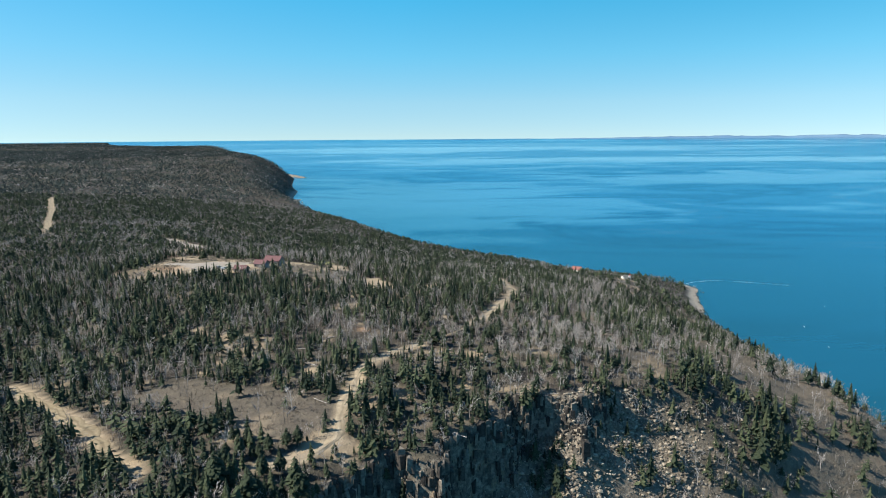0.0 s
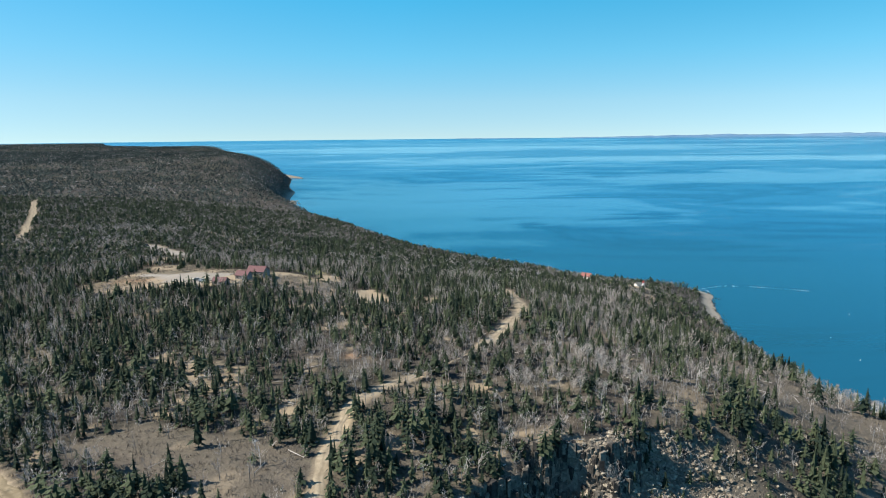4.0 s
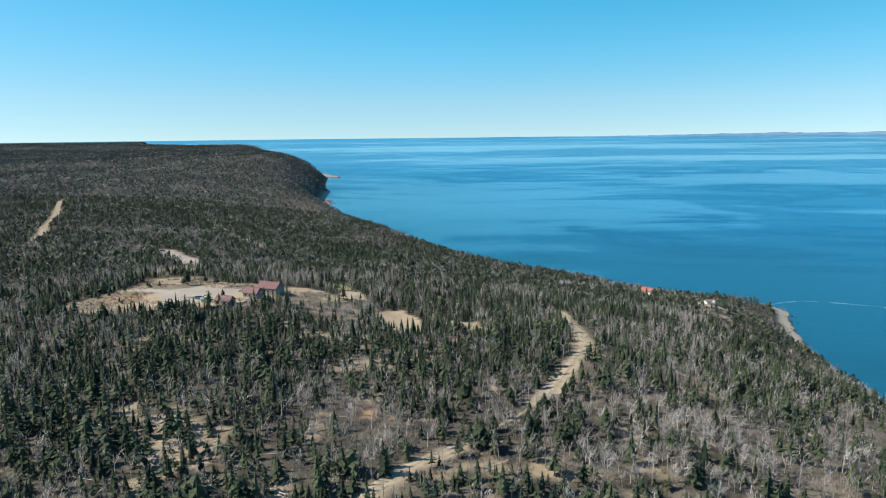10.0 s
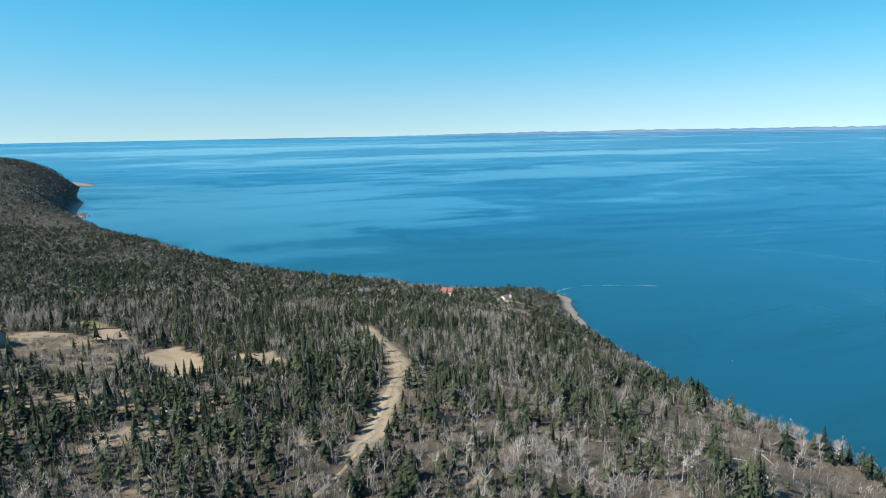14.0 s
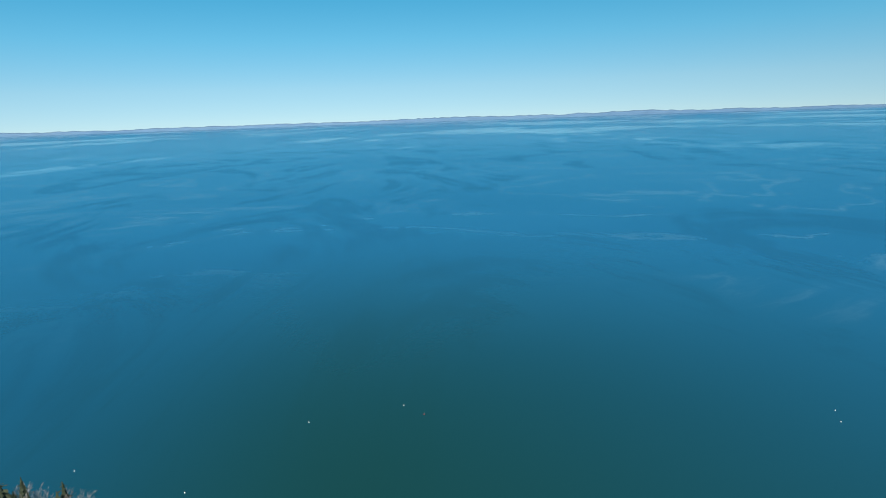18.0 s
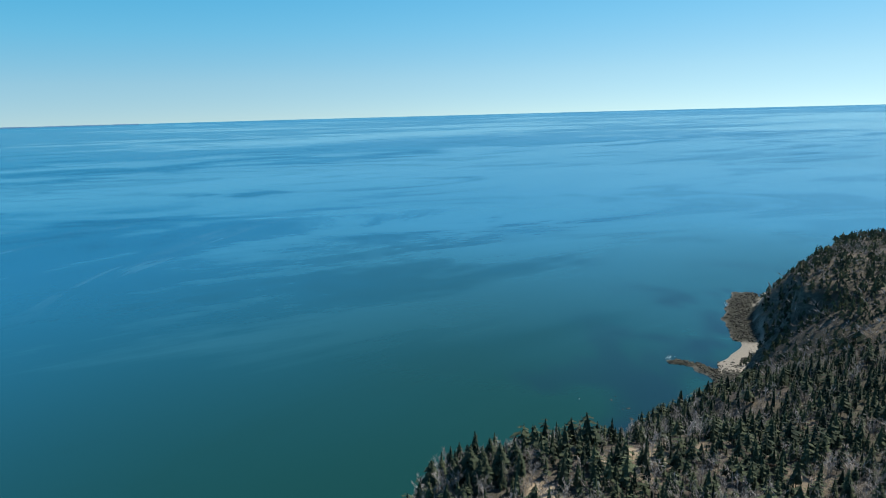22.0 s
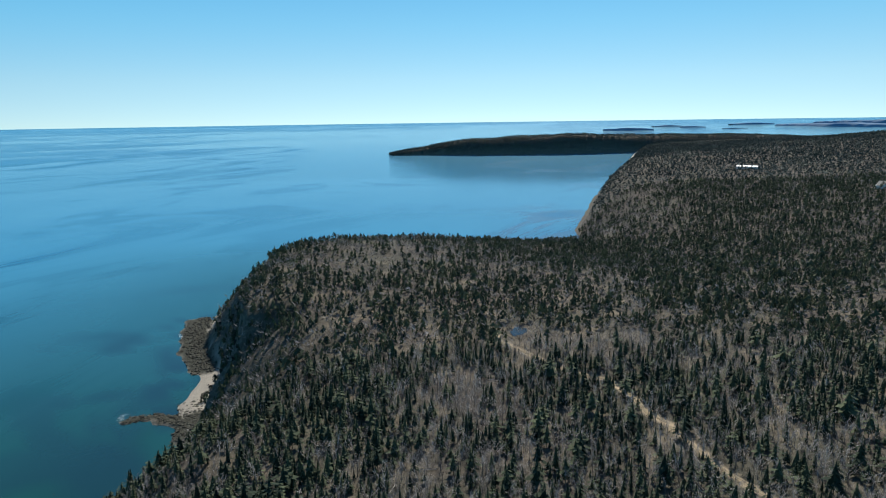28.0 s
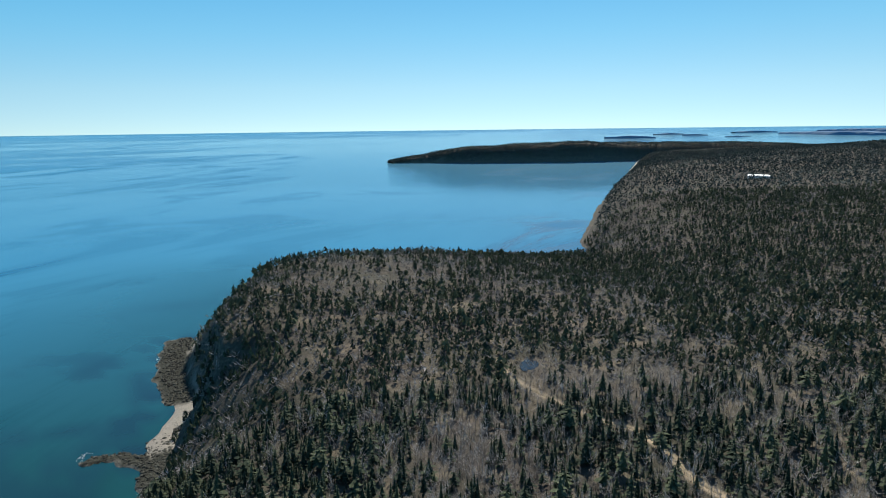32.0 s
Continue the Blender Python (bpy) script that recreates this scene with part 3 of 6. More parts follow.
GX = lines(-9500, -640, 385, 640, 3.0, 1.035)
GY = lines(-420, -345, 660, 9500, 3.0, 1.03)


def build_ground():
    x, y = np.meshgrid(GX, GY)
    z = ground_height(x, y)
    d, w = shore(x, y)
    gx, gy = np.gradient(z, axis=1) / np.gradient(x, axis=1), np.gradient(z, axis=0) / np.gradient(y, axis=0)
    slope = np.hypot(gx, gy)
    rock = sstep(0.95, 1.5, slope + 0.6 * (fnoise(x, y, 10, 41) - 0.5)) * (d > 0) * np.clip(0.25 + cliffness(x, y) * np.where(x < -300, 0.8, 1.0) + (y > 1800) * 0.4, 0, 1)
    weed = reef(x, y)
    beach = (1 - sstep(8, 15, d - 25 * blob(x, y, -416, -196, 40, 34) + 8 * (fnoise(x, y, 18, 42) - 0.5) )) * (d > -80) * (1 - 0.95 * (x < -640) * (x > -3200))
    sand = open_mask(x, y)
    spots = sstep(0.64, 0.72, fnoise(x, y, 16, 43)) * 0.75 * (d > w) * (0.25 + 0.75 * sstep(-230, -120, x)) * (x > -560) * (y < 800)
    spots = np.maximum(spots, 0.25 * blob(x, y, 235, 370, 35, 60))
    sand = np.maximum(sand, spots)
    # the yard: worn earth, dead grass and brush in patches
    wx, wy = x + 9 * (fnoise(x, y, 11, 45) - 0.5), y + 9 * (fnoise(x, y, 11, 46) - 0.5)
    yard = inside(wx, wy, YARD)
    sand = np.where(yard, sand * (0.45 + 0.9 * sstep(0.38, 0.62, fnoise(x, y, 13, 47))), sand)
    gravel = inside(wx, wy, GRAVEL_YARD) * 0.85
    dr, _ = path_distance(wx, wy, ROAD_BARN)
    gravel = np.maximum(gravel, 0.9 * (1 - sstep(3, 7, dr)))
    dr, _ = path_distance(wx, wy, GRAVEL_LOT)
    gravel = np.maximum(gravel, 1 - sstep(7, 11, dr))
    lawn = inside(wx, wy, LAWN) * 0.9
    lawn = np.maximum(lawn, inside(wx, wy, LAWN_BARN) * 0.8)
    clay = 1.2 * blob(wx, wy, -45, 338, 3.5, 4.5) + 0.9 * blob(wx, wy, -32, 351, 2.5, 3) + 0.55 * blob(wx, wy, -222, 486, 14, 10) + 0.5 * blob(wx, wy, -255, 575, 14, 18)
    clay = np.clip(clay, 0, 1) * (0.55 + 0.45 * sstep(0.35, 0.6, fnoise(x, y, 6, 48)))
    slip = np.clip(1.4 * blob(x, y, 76, 254, 38, 32), 0, 1) * (d > 10) * (d < w * 1.0)
    bog = inside(x + 6 * (fnoise(x, y, 12, 44) - 0.5), y, BOG) * 0.6
    bog = np.maximum(bog, inside(wx, wy, ALDERS) * 0.35)
    dry = sstep(0.34, 0.60, fnoise(x, y, 24, 50)) * (0.55 * sstep(-90, 20, x) * sstep(120, 190, y) * sstep(800, 500, y) + 0.08)
    bog = np.maximum(bog, np.maximum(dry, 0.85 * sstep(125, 165, x) * sstep(230, 250, y) * (1 - sstep(430, 520, y))) * (d > 14) * (y < 1000) * (x > -600))
    ny, nx = x.shape
    idx = np.arange(nx * ny).reshape(ny, nx)
    quads = np.stack([idx[:-1, :-1], idx[:-1, 1:], idx[1:, 1:], idx[1:, :-1]], -1).reshape(-1, 4)
    keep = (d.ravel()[quads] > -75).any(1)
    quads = quads[keep]
    used = np.unique(quads)
    remap = np.zeros(nx * ny, dtype=np.int64)
    remap[used] = np.arange(len(used))
    pts, _ = far(np.stack([x.ravel(), y.ravel(), z.ravel()], 1)[used])
    at = [(k, v.ravel()[used]) for k, v in (("rock", rock), ("beach", beach), ("sand", sand), ("gravel", gravel), ("lawn", lawn), ("brush", bog), ("clay", clay), ("scree", slip), ("weed", weed))]
    ob = new("ground", grid_mesh("ground", pts, remap[quads], [M_GROUND], at, True))
    tagged(ob, "rolling coastal land with brown litter, dead grass and rocky cliffs", "ground", kind="structure")


build_ground()


def build_sea():
    rings = np.concatenate([np.linspace(20, NEAR, 130), np.linspace(NEAR, RIM, 50)[1:]])
    n = 320
    a = np.linspace(0, 2 * np.pi, n, endpoint=False)
    r = rings[:, None] + 0 * a[None, :]
    z = np.maximum(r - NEAR, 0) * RISE
    dist = r / (1 - z / EYE[2])
    x, y = EYE[0] + r * np.cos(a), EYE[1] + r * np.sin(a)
    fx, fy = EYE[0] + dist * np.cos(a), EYE[1] + dist * np.sin(a)
    verts = np.stack([x.ravel(), y.ravel(), z.ravel()], 1)
    idx = np.arange(verts.shape[0]).reshape(len(rings), n)
    nxt = np.roll(idx, -1, axis=1)
    quads = np.stack([idx[:-1], idx[1:], nxt[1:], nxt[:-1]], -1).reshape(-1, 4)
    d, _ = path_distance(fx.ravel(), fy.ravel(), COAST)
    q, s = fx.ravel(), fy.ravel()
    sunken = np.zeros(len(q))
    for line, h in REEFS:
        e, _ = path_distance(q, s, line)
        sunken = np.maximum(sunken, (1 - sstep(h, h + 32, e)) * sstep(0.38, 0.6, fnoise(q, s, 30, 17)))
    sunken = np.maximum(sunken, 0.8 * sstep(0.55, 0.7, fnoise(q, s, 60, 18)) * (1 - sstep(30, 190, d)) * (q < -150) * (q > -800))
    tilt = np.clip(0.5 * (RISE * 1.15 - EYE[2] / dist.ravel()), 0, 1) * sstep(NEAR * 0.9, NEAR * 1.1, r.ravel()) + 0.03 * sstep(RIM - 500, RIM, r.ravel())
    lean = 0.05 * sstep(400, 1500, r.ravel()) * (1 - 0.7 * sstep(2200, 7000, dist.ravel()))
    ca, sa = -np.tile(np.cos(a), len(rings)), -np.tile(np.sin(a), len(rings))
    # mask of the painted loss of reflection, by distance from the coast
    less_sheen = (1 - sstep(0, 640 + 360 * sstep(-560, -180, q), d)) ** 1.2 * (0.72 + 0.28 * sstep(-560, -200, q)) * sstep(-1100, -800, q) * (0.40 + 0.60 * sstep(560, 200, s)) 
    # calm water and its painted sheen: the bay in the south-west, the lee of the northern headland, bands offshore
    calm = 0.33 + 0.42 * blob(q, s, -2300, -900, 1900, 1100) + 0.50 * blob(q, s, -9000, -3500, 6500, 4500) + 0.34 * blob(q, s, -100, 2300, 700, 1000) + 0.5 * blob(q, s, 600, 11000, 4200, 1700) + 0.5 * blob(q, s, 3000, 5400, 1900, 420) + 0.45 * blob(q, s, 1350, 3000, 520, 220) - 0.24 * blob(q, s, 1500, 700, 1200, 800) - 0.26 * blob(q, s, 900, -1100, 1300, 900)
    me = grid_mesh("sea", verts, quads, [M_SEA], [("less_sheen", less_sheen), ("calm", calm), ("far_sheen", sstep(2200, 7000, dist.ravel())), ("sunken", sunken), ("tilt_x", ca * tilt), ("tilt_y", sa * tilt), ("lean_x", ca * lean), ("lean_y", sa * lean)], True)
    layer = me.uv_layers.new(name="flat")
    uv = np.stack([fx.ravel() / 1000, fy.ravel() / 1000], 1)[quads.ravel()]
    layer.data.foreach_set("uv", uv.astype(np.float32).ravel())
    tagged(new("sea", me), "calm blue-green sea with painted sky sheen in smooth current streaks out to the horizon", "sea", kind="structure")


build_sea()


# ---- roads: thin draped ribbons with uneven edges ----
def smooth_line(pts, step):
    p = [Vector((q[0], q[1], 0)) for q in pts]
    out = []
    for i in range(len(p) - 1):
        a, b, c, d = p[max(i - 1, 0)], p[i], p[i + 1], p[min(i + 2, len(p) - 1)]
        k = max(2, int((c - b).length / step))
        for j in range(k):
            t = j / k
            out.append(0.5 * (2 * b + (c - a) * t + (2 * a - 5 * b + 4 * c - d) * t * t + (3 * b - a - 3 * c + d) * t ** 3))
    out.append(p[-1])
    return out


def road(name, pts, half, mat, label, step=3.0):
    line = smooth_line(pts, step)
    cols = 7
    xs, ys = [], []
    for i, q in enumerate(line):
        t = (line[min(i + 1, len(line) - 1)] - line[max(i - 1, 0)]).normalized()
        side = Vector((-t.y, t.x, 0))
        wide = half * (1.0 + 0.7 * noise.noise(q * 0.08))
        shift = half * 0.55 * noise.noise(q * 0.13 + Vector((0, 0, 9)))
        for c in range(cols):
            s = (c / (cols - 1) * 2 - 1) * wide + shift + 0.22 * half * noise.noise(q * 0.35 + Vector((c, 0, 0)))
            xs.append(q.x + side.x * s)
            ys.append(q.y + side.y * s)
    x, y = np.array(xs), np.array(ys)
    z = ground_height(x, y) + 0.12
    edge = np.tile(np.array([-0.35, 0.02, 0.05, 0.10, 0.05, 0.02, -0.35]), len(line))
    idx = np.arange(len(x)).reshape(-1, cols)
    quads = np.stack([idx[:-1, :-1], idx[1:, :-1], idx[1:, 1:], idx[:-1, 1:]], -1).reshape(-1, 4)
    pts3, _ = far(np.stack([x, y, z + edge], 1))
    ob = new(name, grid_mesh(name, pts3, quads[:, ::-1], [mat], [("across", np.tile(np.linspace(-1, 1, cols), len(line)))], True))
    tagged(ob, label, "road", kind="structure")


road("road_1", ROAD_MAIN, 2.7, M_ROAD, "tan dirt road with worn wheel tracks through the woods")
road("road_6", ROAD_LINK, 1.0, M_ROAD, "narrow bend of a dirt road under the trees")
road("road_7", ROAD_EAST, 3.6, M_ROAD, "wide tan dirt road towards the house by the sea")
road("road_2", ROAD_WEST, 3.3, M_TRACK, "tan dirt track covered with flattened dead grass")
road("road_3", ROAD_BARN, 2.6, M_ROADGRAVEL, "pale gravel lane through the barn yard")
road("road_4", ROAD_FAR, 4.5, M_ROAD, "straight bare dirt road on the far hillside", 8.0)
road("road_8", ROAD_WOODS, 1.3, M_TRACK, "narrow dirt track between leafless trees")
road("road_9", ROAD_CUT, 3.5, M_TRACK, "narrow strip cut through the woods for a power line", 6.0)
road("road_5", ROAD_SOUTH, 1.1, M_TRACK, "narrow overgrown track among alders")


# ---- trees: shapes of one metre height, scattered ----
def merge(pieces):
    vs, fs, n = [], [], 0
    for v, f in pieces:
        vs.append(np.asarray(v, dtype=float))
        fs.append(np.asarray(f, dtype=int) + n)
        n += len(v)
    return np.vstack(vs), np.vstack(fs)


def stick(p, q, r0, r1, sides=3):
    p, q = np.array(p, dtype=float), np.array(q, dtype=float)
    d = (q - p) / (np.linalg.norm(q - p) + 1e-9)
    s = np.cross(d, (0, 0, 1) if abs(d[2]) < 0.9 else (1, 0, 0))
    s /= np.linalg.norm(s)
    t = np.cross(d, s)
    ang = np.arange(sides) * 2 * np.pi / sides
    ring = np.cos(ang)[:, None] * s + np.sin(ang)[:, None] * t
    v = np.vstack([p + ring * r0, q + ring * r1])
    f = []
    for i in range(sides):
        j = (i + 1) % sides
        f += [(i, j, sides + j), (i, sides + j, sides + i)]
    return v, np.array(f)


def spruce_crown(rng, boughs, slim, pine=0.0, core=6):
    """Ragged drooping boughs spiralling up a height of 1, round a dense inner cone; pine: bare lower trunk and a rounder top."""
    out = []
    foot = 0.06 + 0.30 * pine
    lump = rng.uniform(0.75, 1.25, 9)
    for i in range(boughs):
        h = foot + (0.96 - foot) * ((i + rng.random()) / boughs) ** (1.2 - 0.3 * pine)
        u = (h - foot) / (1 - foot)
        a = i * 2.4 + rng.normal(0, 0.4)
        reach = slim * ((1 - u) ** (0.85 - 0.4 * pine)) * (0.72 + 0.28 * min(1.0, u * 7)) * rng.uniform(0.65, 1.15) * lump[int((a % 6.283) / 6.284 * 3) * 3 + int(u * 2.99)] + 0.014
        ca, sa = np.cos(a), np.sin(a)
        w = reach * rng.uniform(0.24, 0.42)
        droop = 0.34 * reach * (1 - 0.6 * pine)
        c = np.array((ca, sa, 0.0))
        side = np.array((-sa, ca, 0.0)) * w
        root = c * reach * 0.12 + (0, 0, h + 0.035)
        belly = c * reach * 0.62 + (0, 0, h - 0.3 * droop + rng.normal(0, 0.008))
        tip = c * reach * 1.08 + (0, 0, h - droop + rng.normal(0, 0.014))
        out.append(([root, belly - side, belly + side * rng.uniform(0.6, 1.2), tip], [(0, 1, 2), (1, 3, 2)]))
    ang = np.arange(core) * 2 * np.pi / core
    ring = np.stack([np.cos(ang) * slim * 0.44, np.sin(ang) * slim * 0.44, np.full(core, foot + 0.05)], 1) * rng.uniform(0.8, 1.2, (core, 1))
    ring[:, 2] = foot + rng.uniform(0.0, 0.10, core)
    out.append((np.vstack([ring, [(0, 0, 1.0 - 0.05 * pine)]]), [(k, (k + 1) % core, core) for k in range(core)]))
    return merge(out)


def spruce_far(rng, blades, slim, pine=0.0):
    """The same tree in few faces."""
    out = []
    for i in range(blades):
        h = 0.10 + 0.15 * pine + (0.68 - 0.12 * pine) * (i + rng.random()) / blades
        q = slim * (1 - h) ** (0.9 - 0.5 * pine) * rng.uniform(0.7, 1.25) + 0.02
        a, half = i * 2.4 + rng.normal(0, 0.3), rng.uniform(0.45, 0.8)
        out.append(([(rng.normal(0, 0.02), rng.normal(0, 0.02), min(1.0, h + 0.30)), (np.cos(a - half) * q, np.sin(a - half) * q, h - 0.04), (np.cos(a + half) * q, np.sin(a + half) * q, h + rng.normal(0, 0.04))], [(0, 1, 2)]))
    return merge(out)


def bare_far(rng, twigs, wide, sliver):
    """A leafless crown far off: one trunk and a dome of slender twigs."""
    out = [splint((0, 0, -0.02), (0, 0, 0.6), 0.016)]
    for i in range(twigs):
        a, t = rng.random() * 6.28, rng.random() ** 0.6
        b = np.array((np.cos(a) * wide * t * 0.55, np.sin(a) * wide * t * 0.55, 0.40 + 0.35 * rng.random() * (1 - 0.5 * t)))
        e = b + np.array((np.cos(a) * wide * 0.5, np.sin(a) * wide * 0.5, 0.28 - 0.16 * t)) * rng.uniform(0.6, 1.2)
        c = rng.random() * 6.28
        s = np.array((np.cos(c), np.sin(c), rng.normal(0, 0.5))) * sliver
        out.append(([b - s, b + s, e], [(0, 1, 2)]))
    return merge(out)


def splint(p, q, r):
    p, q = np.array(p, dtype=float), np.array(q, dtype=float)
    s = np.array((-(q - p)[1], (q - p)[0], 0.3 * r)) + 1e-6
    s *= r / np.linalg.norm(s)
    return np.stack([p - s, p + s, q]), np.array([(0, 1, 2)])


def bare_tree(rng, limbs, twigs, spread, sliver, light=False):
    """A leafless tree: leaning trunk, limbs and a haze of twigs; returns wood and twigs."""
    lean = rng.normal(0, 0.06, 2)
    top = np.array((lean[0], lean[1], 0.62))
    rod = (lambda p, q, a, b: splint(p, q, a * 1.5)) if light else stick
    wood = [stick((0, 0, -0.02), top, 0.017, 0.007)] if light else [stick((0, 0, -0.02), top * 0.5, 0.017, 0.013), stick(top * 0.5, top, 0.013, 0.007)]
    ends = []
    for i in range(limbs):
        h = rng.uniform(0.25, 0.62)
        s = top * (h / 0.62)
        a = rng.random() * 6.28
        r = spread * rng.uniform(0.45, 1.0)
        e = s + np.array((np.cos(a) * r, np.sin(a) * r, rng.uniform(0.14, 0.36)))
        e[2] = min(e[2], 0.97)
        m = (s + e) / 2 + np.array((np.cos(a) * r * 0.12, np.sin(a) * r * 0.12, -0.02))
        wood += [rod(s, m, 0.008, 0.006), rod(m, e, 0.006, 0.003)]
        ends += [(m, a), (e, a), (e, a)]
    out = []
    for i in range(twigs):
        c, a0 = ends[rng.integers(len(ends))]
        c = c + rng.normal(0, 0.035, 3)
        a = a0 + rng.normal(0, 0.9)
        ln = rng.uniform(0.08, 0.2)
        d = np.array((np.cos(a) * 0.75, np.sin(a) * 0.75, rng.uniform(0.2, 1.0))) * ln
        s = np.array((-np.sin(a), np.cos(a), rng.normal(0, 0.4))) * sliver * 0.5
        out.append(([c - s, c + s, c + d], [(0, 1, 2)]))
    return merge(wood), merge(out)


def brush_clump(rng, stems, sliver):
    out = []
    for i in range(stems):
        a, lean = rng.random() * 6.28, rng.uniform(0.1, 0.75)
        c = np.array((rng.normal(0, 0.35), rng.normal(0, 0.35), 0))
        d = np.array((np.cos(a) * lean, np.sin(a) * lean, rng.uniform(0.55, 1.0)))
        b = rng.random() * 6.28
        s = np.array((np.cos(b), np.sin(b), 0)) * sliver
        out.append(([c - s, c + s, c + d], [(0, 1, 2)]))
    return merge(out)


def scatter(name, shapes, xyz, size, wide, tint, mat, label, category, rng, sink=0.0):
    """Many copies joined into one mesh of kind stuff. size: height; wide: width factor."""
    pick = rng.integers(len(shapes), size=len(xyz))
    vs, fs, ts, base = [], [], [], 0
    for k, (v, f) in enumerate(shapes):
        sel = np.where(pick == k)[0]
        if not len(sel):
            continue
        a = rng.random(len(sel)) * 2 * np.pi
        ca, sa = np.cos(a)[:, None], np.sin(a)[:, None]
        s, w = size[sel][:, None], (size[sel] * wide[sel])[:, None]
        x = (v[None, :, 0] * ca - v[None, :, 1] * sa) * w + xyz[sel, 0:1]
        y = (v[None, :, 0] * sa + v[None, :, 1] * ca) * w + xyz[sel, 1:2]
        z = v[None, :, 2] * s + xyz[sel, 2:3] - sink
        vs.append(np.stack([x, y, z], -1).reshape(-1, 3))
        fs.append((f[None] + (np.arange(len(sel)) * len(v))[:, None, None] + base).reshape(-1, 3))
        ts.append(np.repeat(tint[sel], len(v)))
        base += len(sel) * len(v)
    ob = new(name, grid_mesh(name, np.vstack(vs), np.vstack(fs), [mat], [("tint", np.concatenate(ts))]))
    return tagged(ob, label, category, kind="stuff")


def sow(x0, x1, y0, y1, step, rng):
    """Jittered places over a rectangle."""
    gx, gy = np.meshgrid(np.arange(x0, x1, step), np.arange(y0, y1, step))
    x, y = gx.ravel() + rng.uniform(-0.5, 0.5, gx.size) * step, gy.ravel() + rng.uniform(-0.5, 0.5, gx.size) * step
    return x, y


def heading_of(x, y):
    return np.degrees(np.arctan2(-(x - EYE[0]), y - EYE[1]))


# close stands of spruce: middle and half widths
STANDS = ((-490, -226, 28, 14), (-455, -185, 30, 14), (-425, -162, 28, 10), (202, 668, 24, 10), (226, 680, 14, 10), (-78, 190, 24, 5), (-50, 197, 9, 9), (-118, 198, 8, 9), (-88, 226, 8, 6), (-24, 238, 8, 15), (-6, 262, 8, 9), (44, 247, 8, 9), (40, 262, 5, 6), (128, 302, 6, 16), (146, 306, 8, 22),
          (160, 288, 12, 10), (172, 306, 8, 10), (228, 322, 5, 9), (236, 350, 6, 6), (-172, 448, 26, 6), (-126, 470, 15, 9), (-110, 500, 9, 12), (-128, 520, 7, 6),
          (-405, -150, 22, 12), (-440, -166, 26, 12), (-470, -186, 18, 14), (-452, -180, 16, 10), (-486, -208, 16, 14), (-350, -130, 30, 14), (-300, -112, 26, 12), (-250, -96, 30, 14))


# stretches of leafless woods among the spruces
BARE_PATCHES = ((-330, 60, 40, 30), (-580, 10, 70, 30), (-1000, 120, 130, 60), (-1180, 80, 110, 60), (-960, 40, 60, 50), (-400, 190, 50, 25), (-60, 420, 40, 25), (-120, 340, 40, 25), (90, 470, 40, 50))


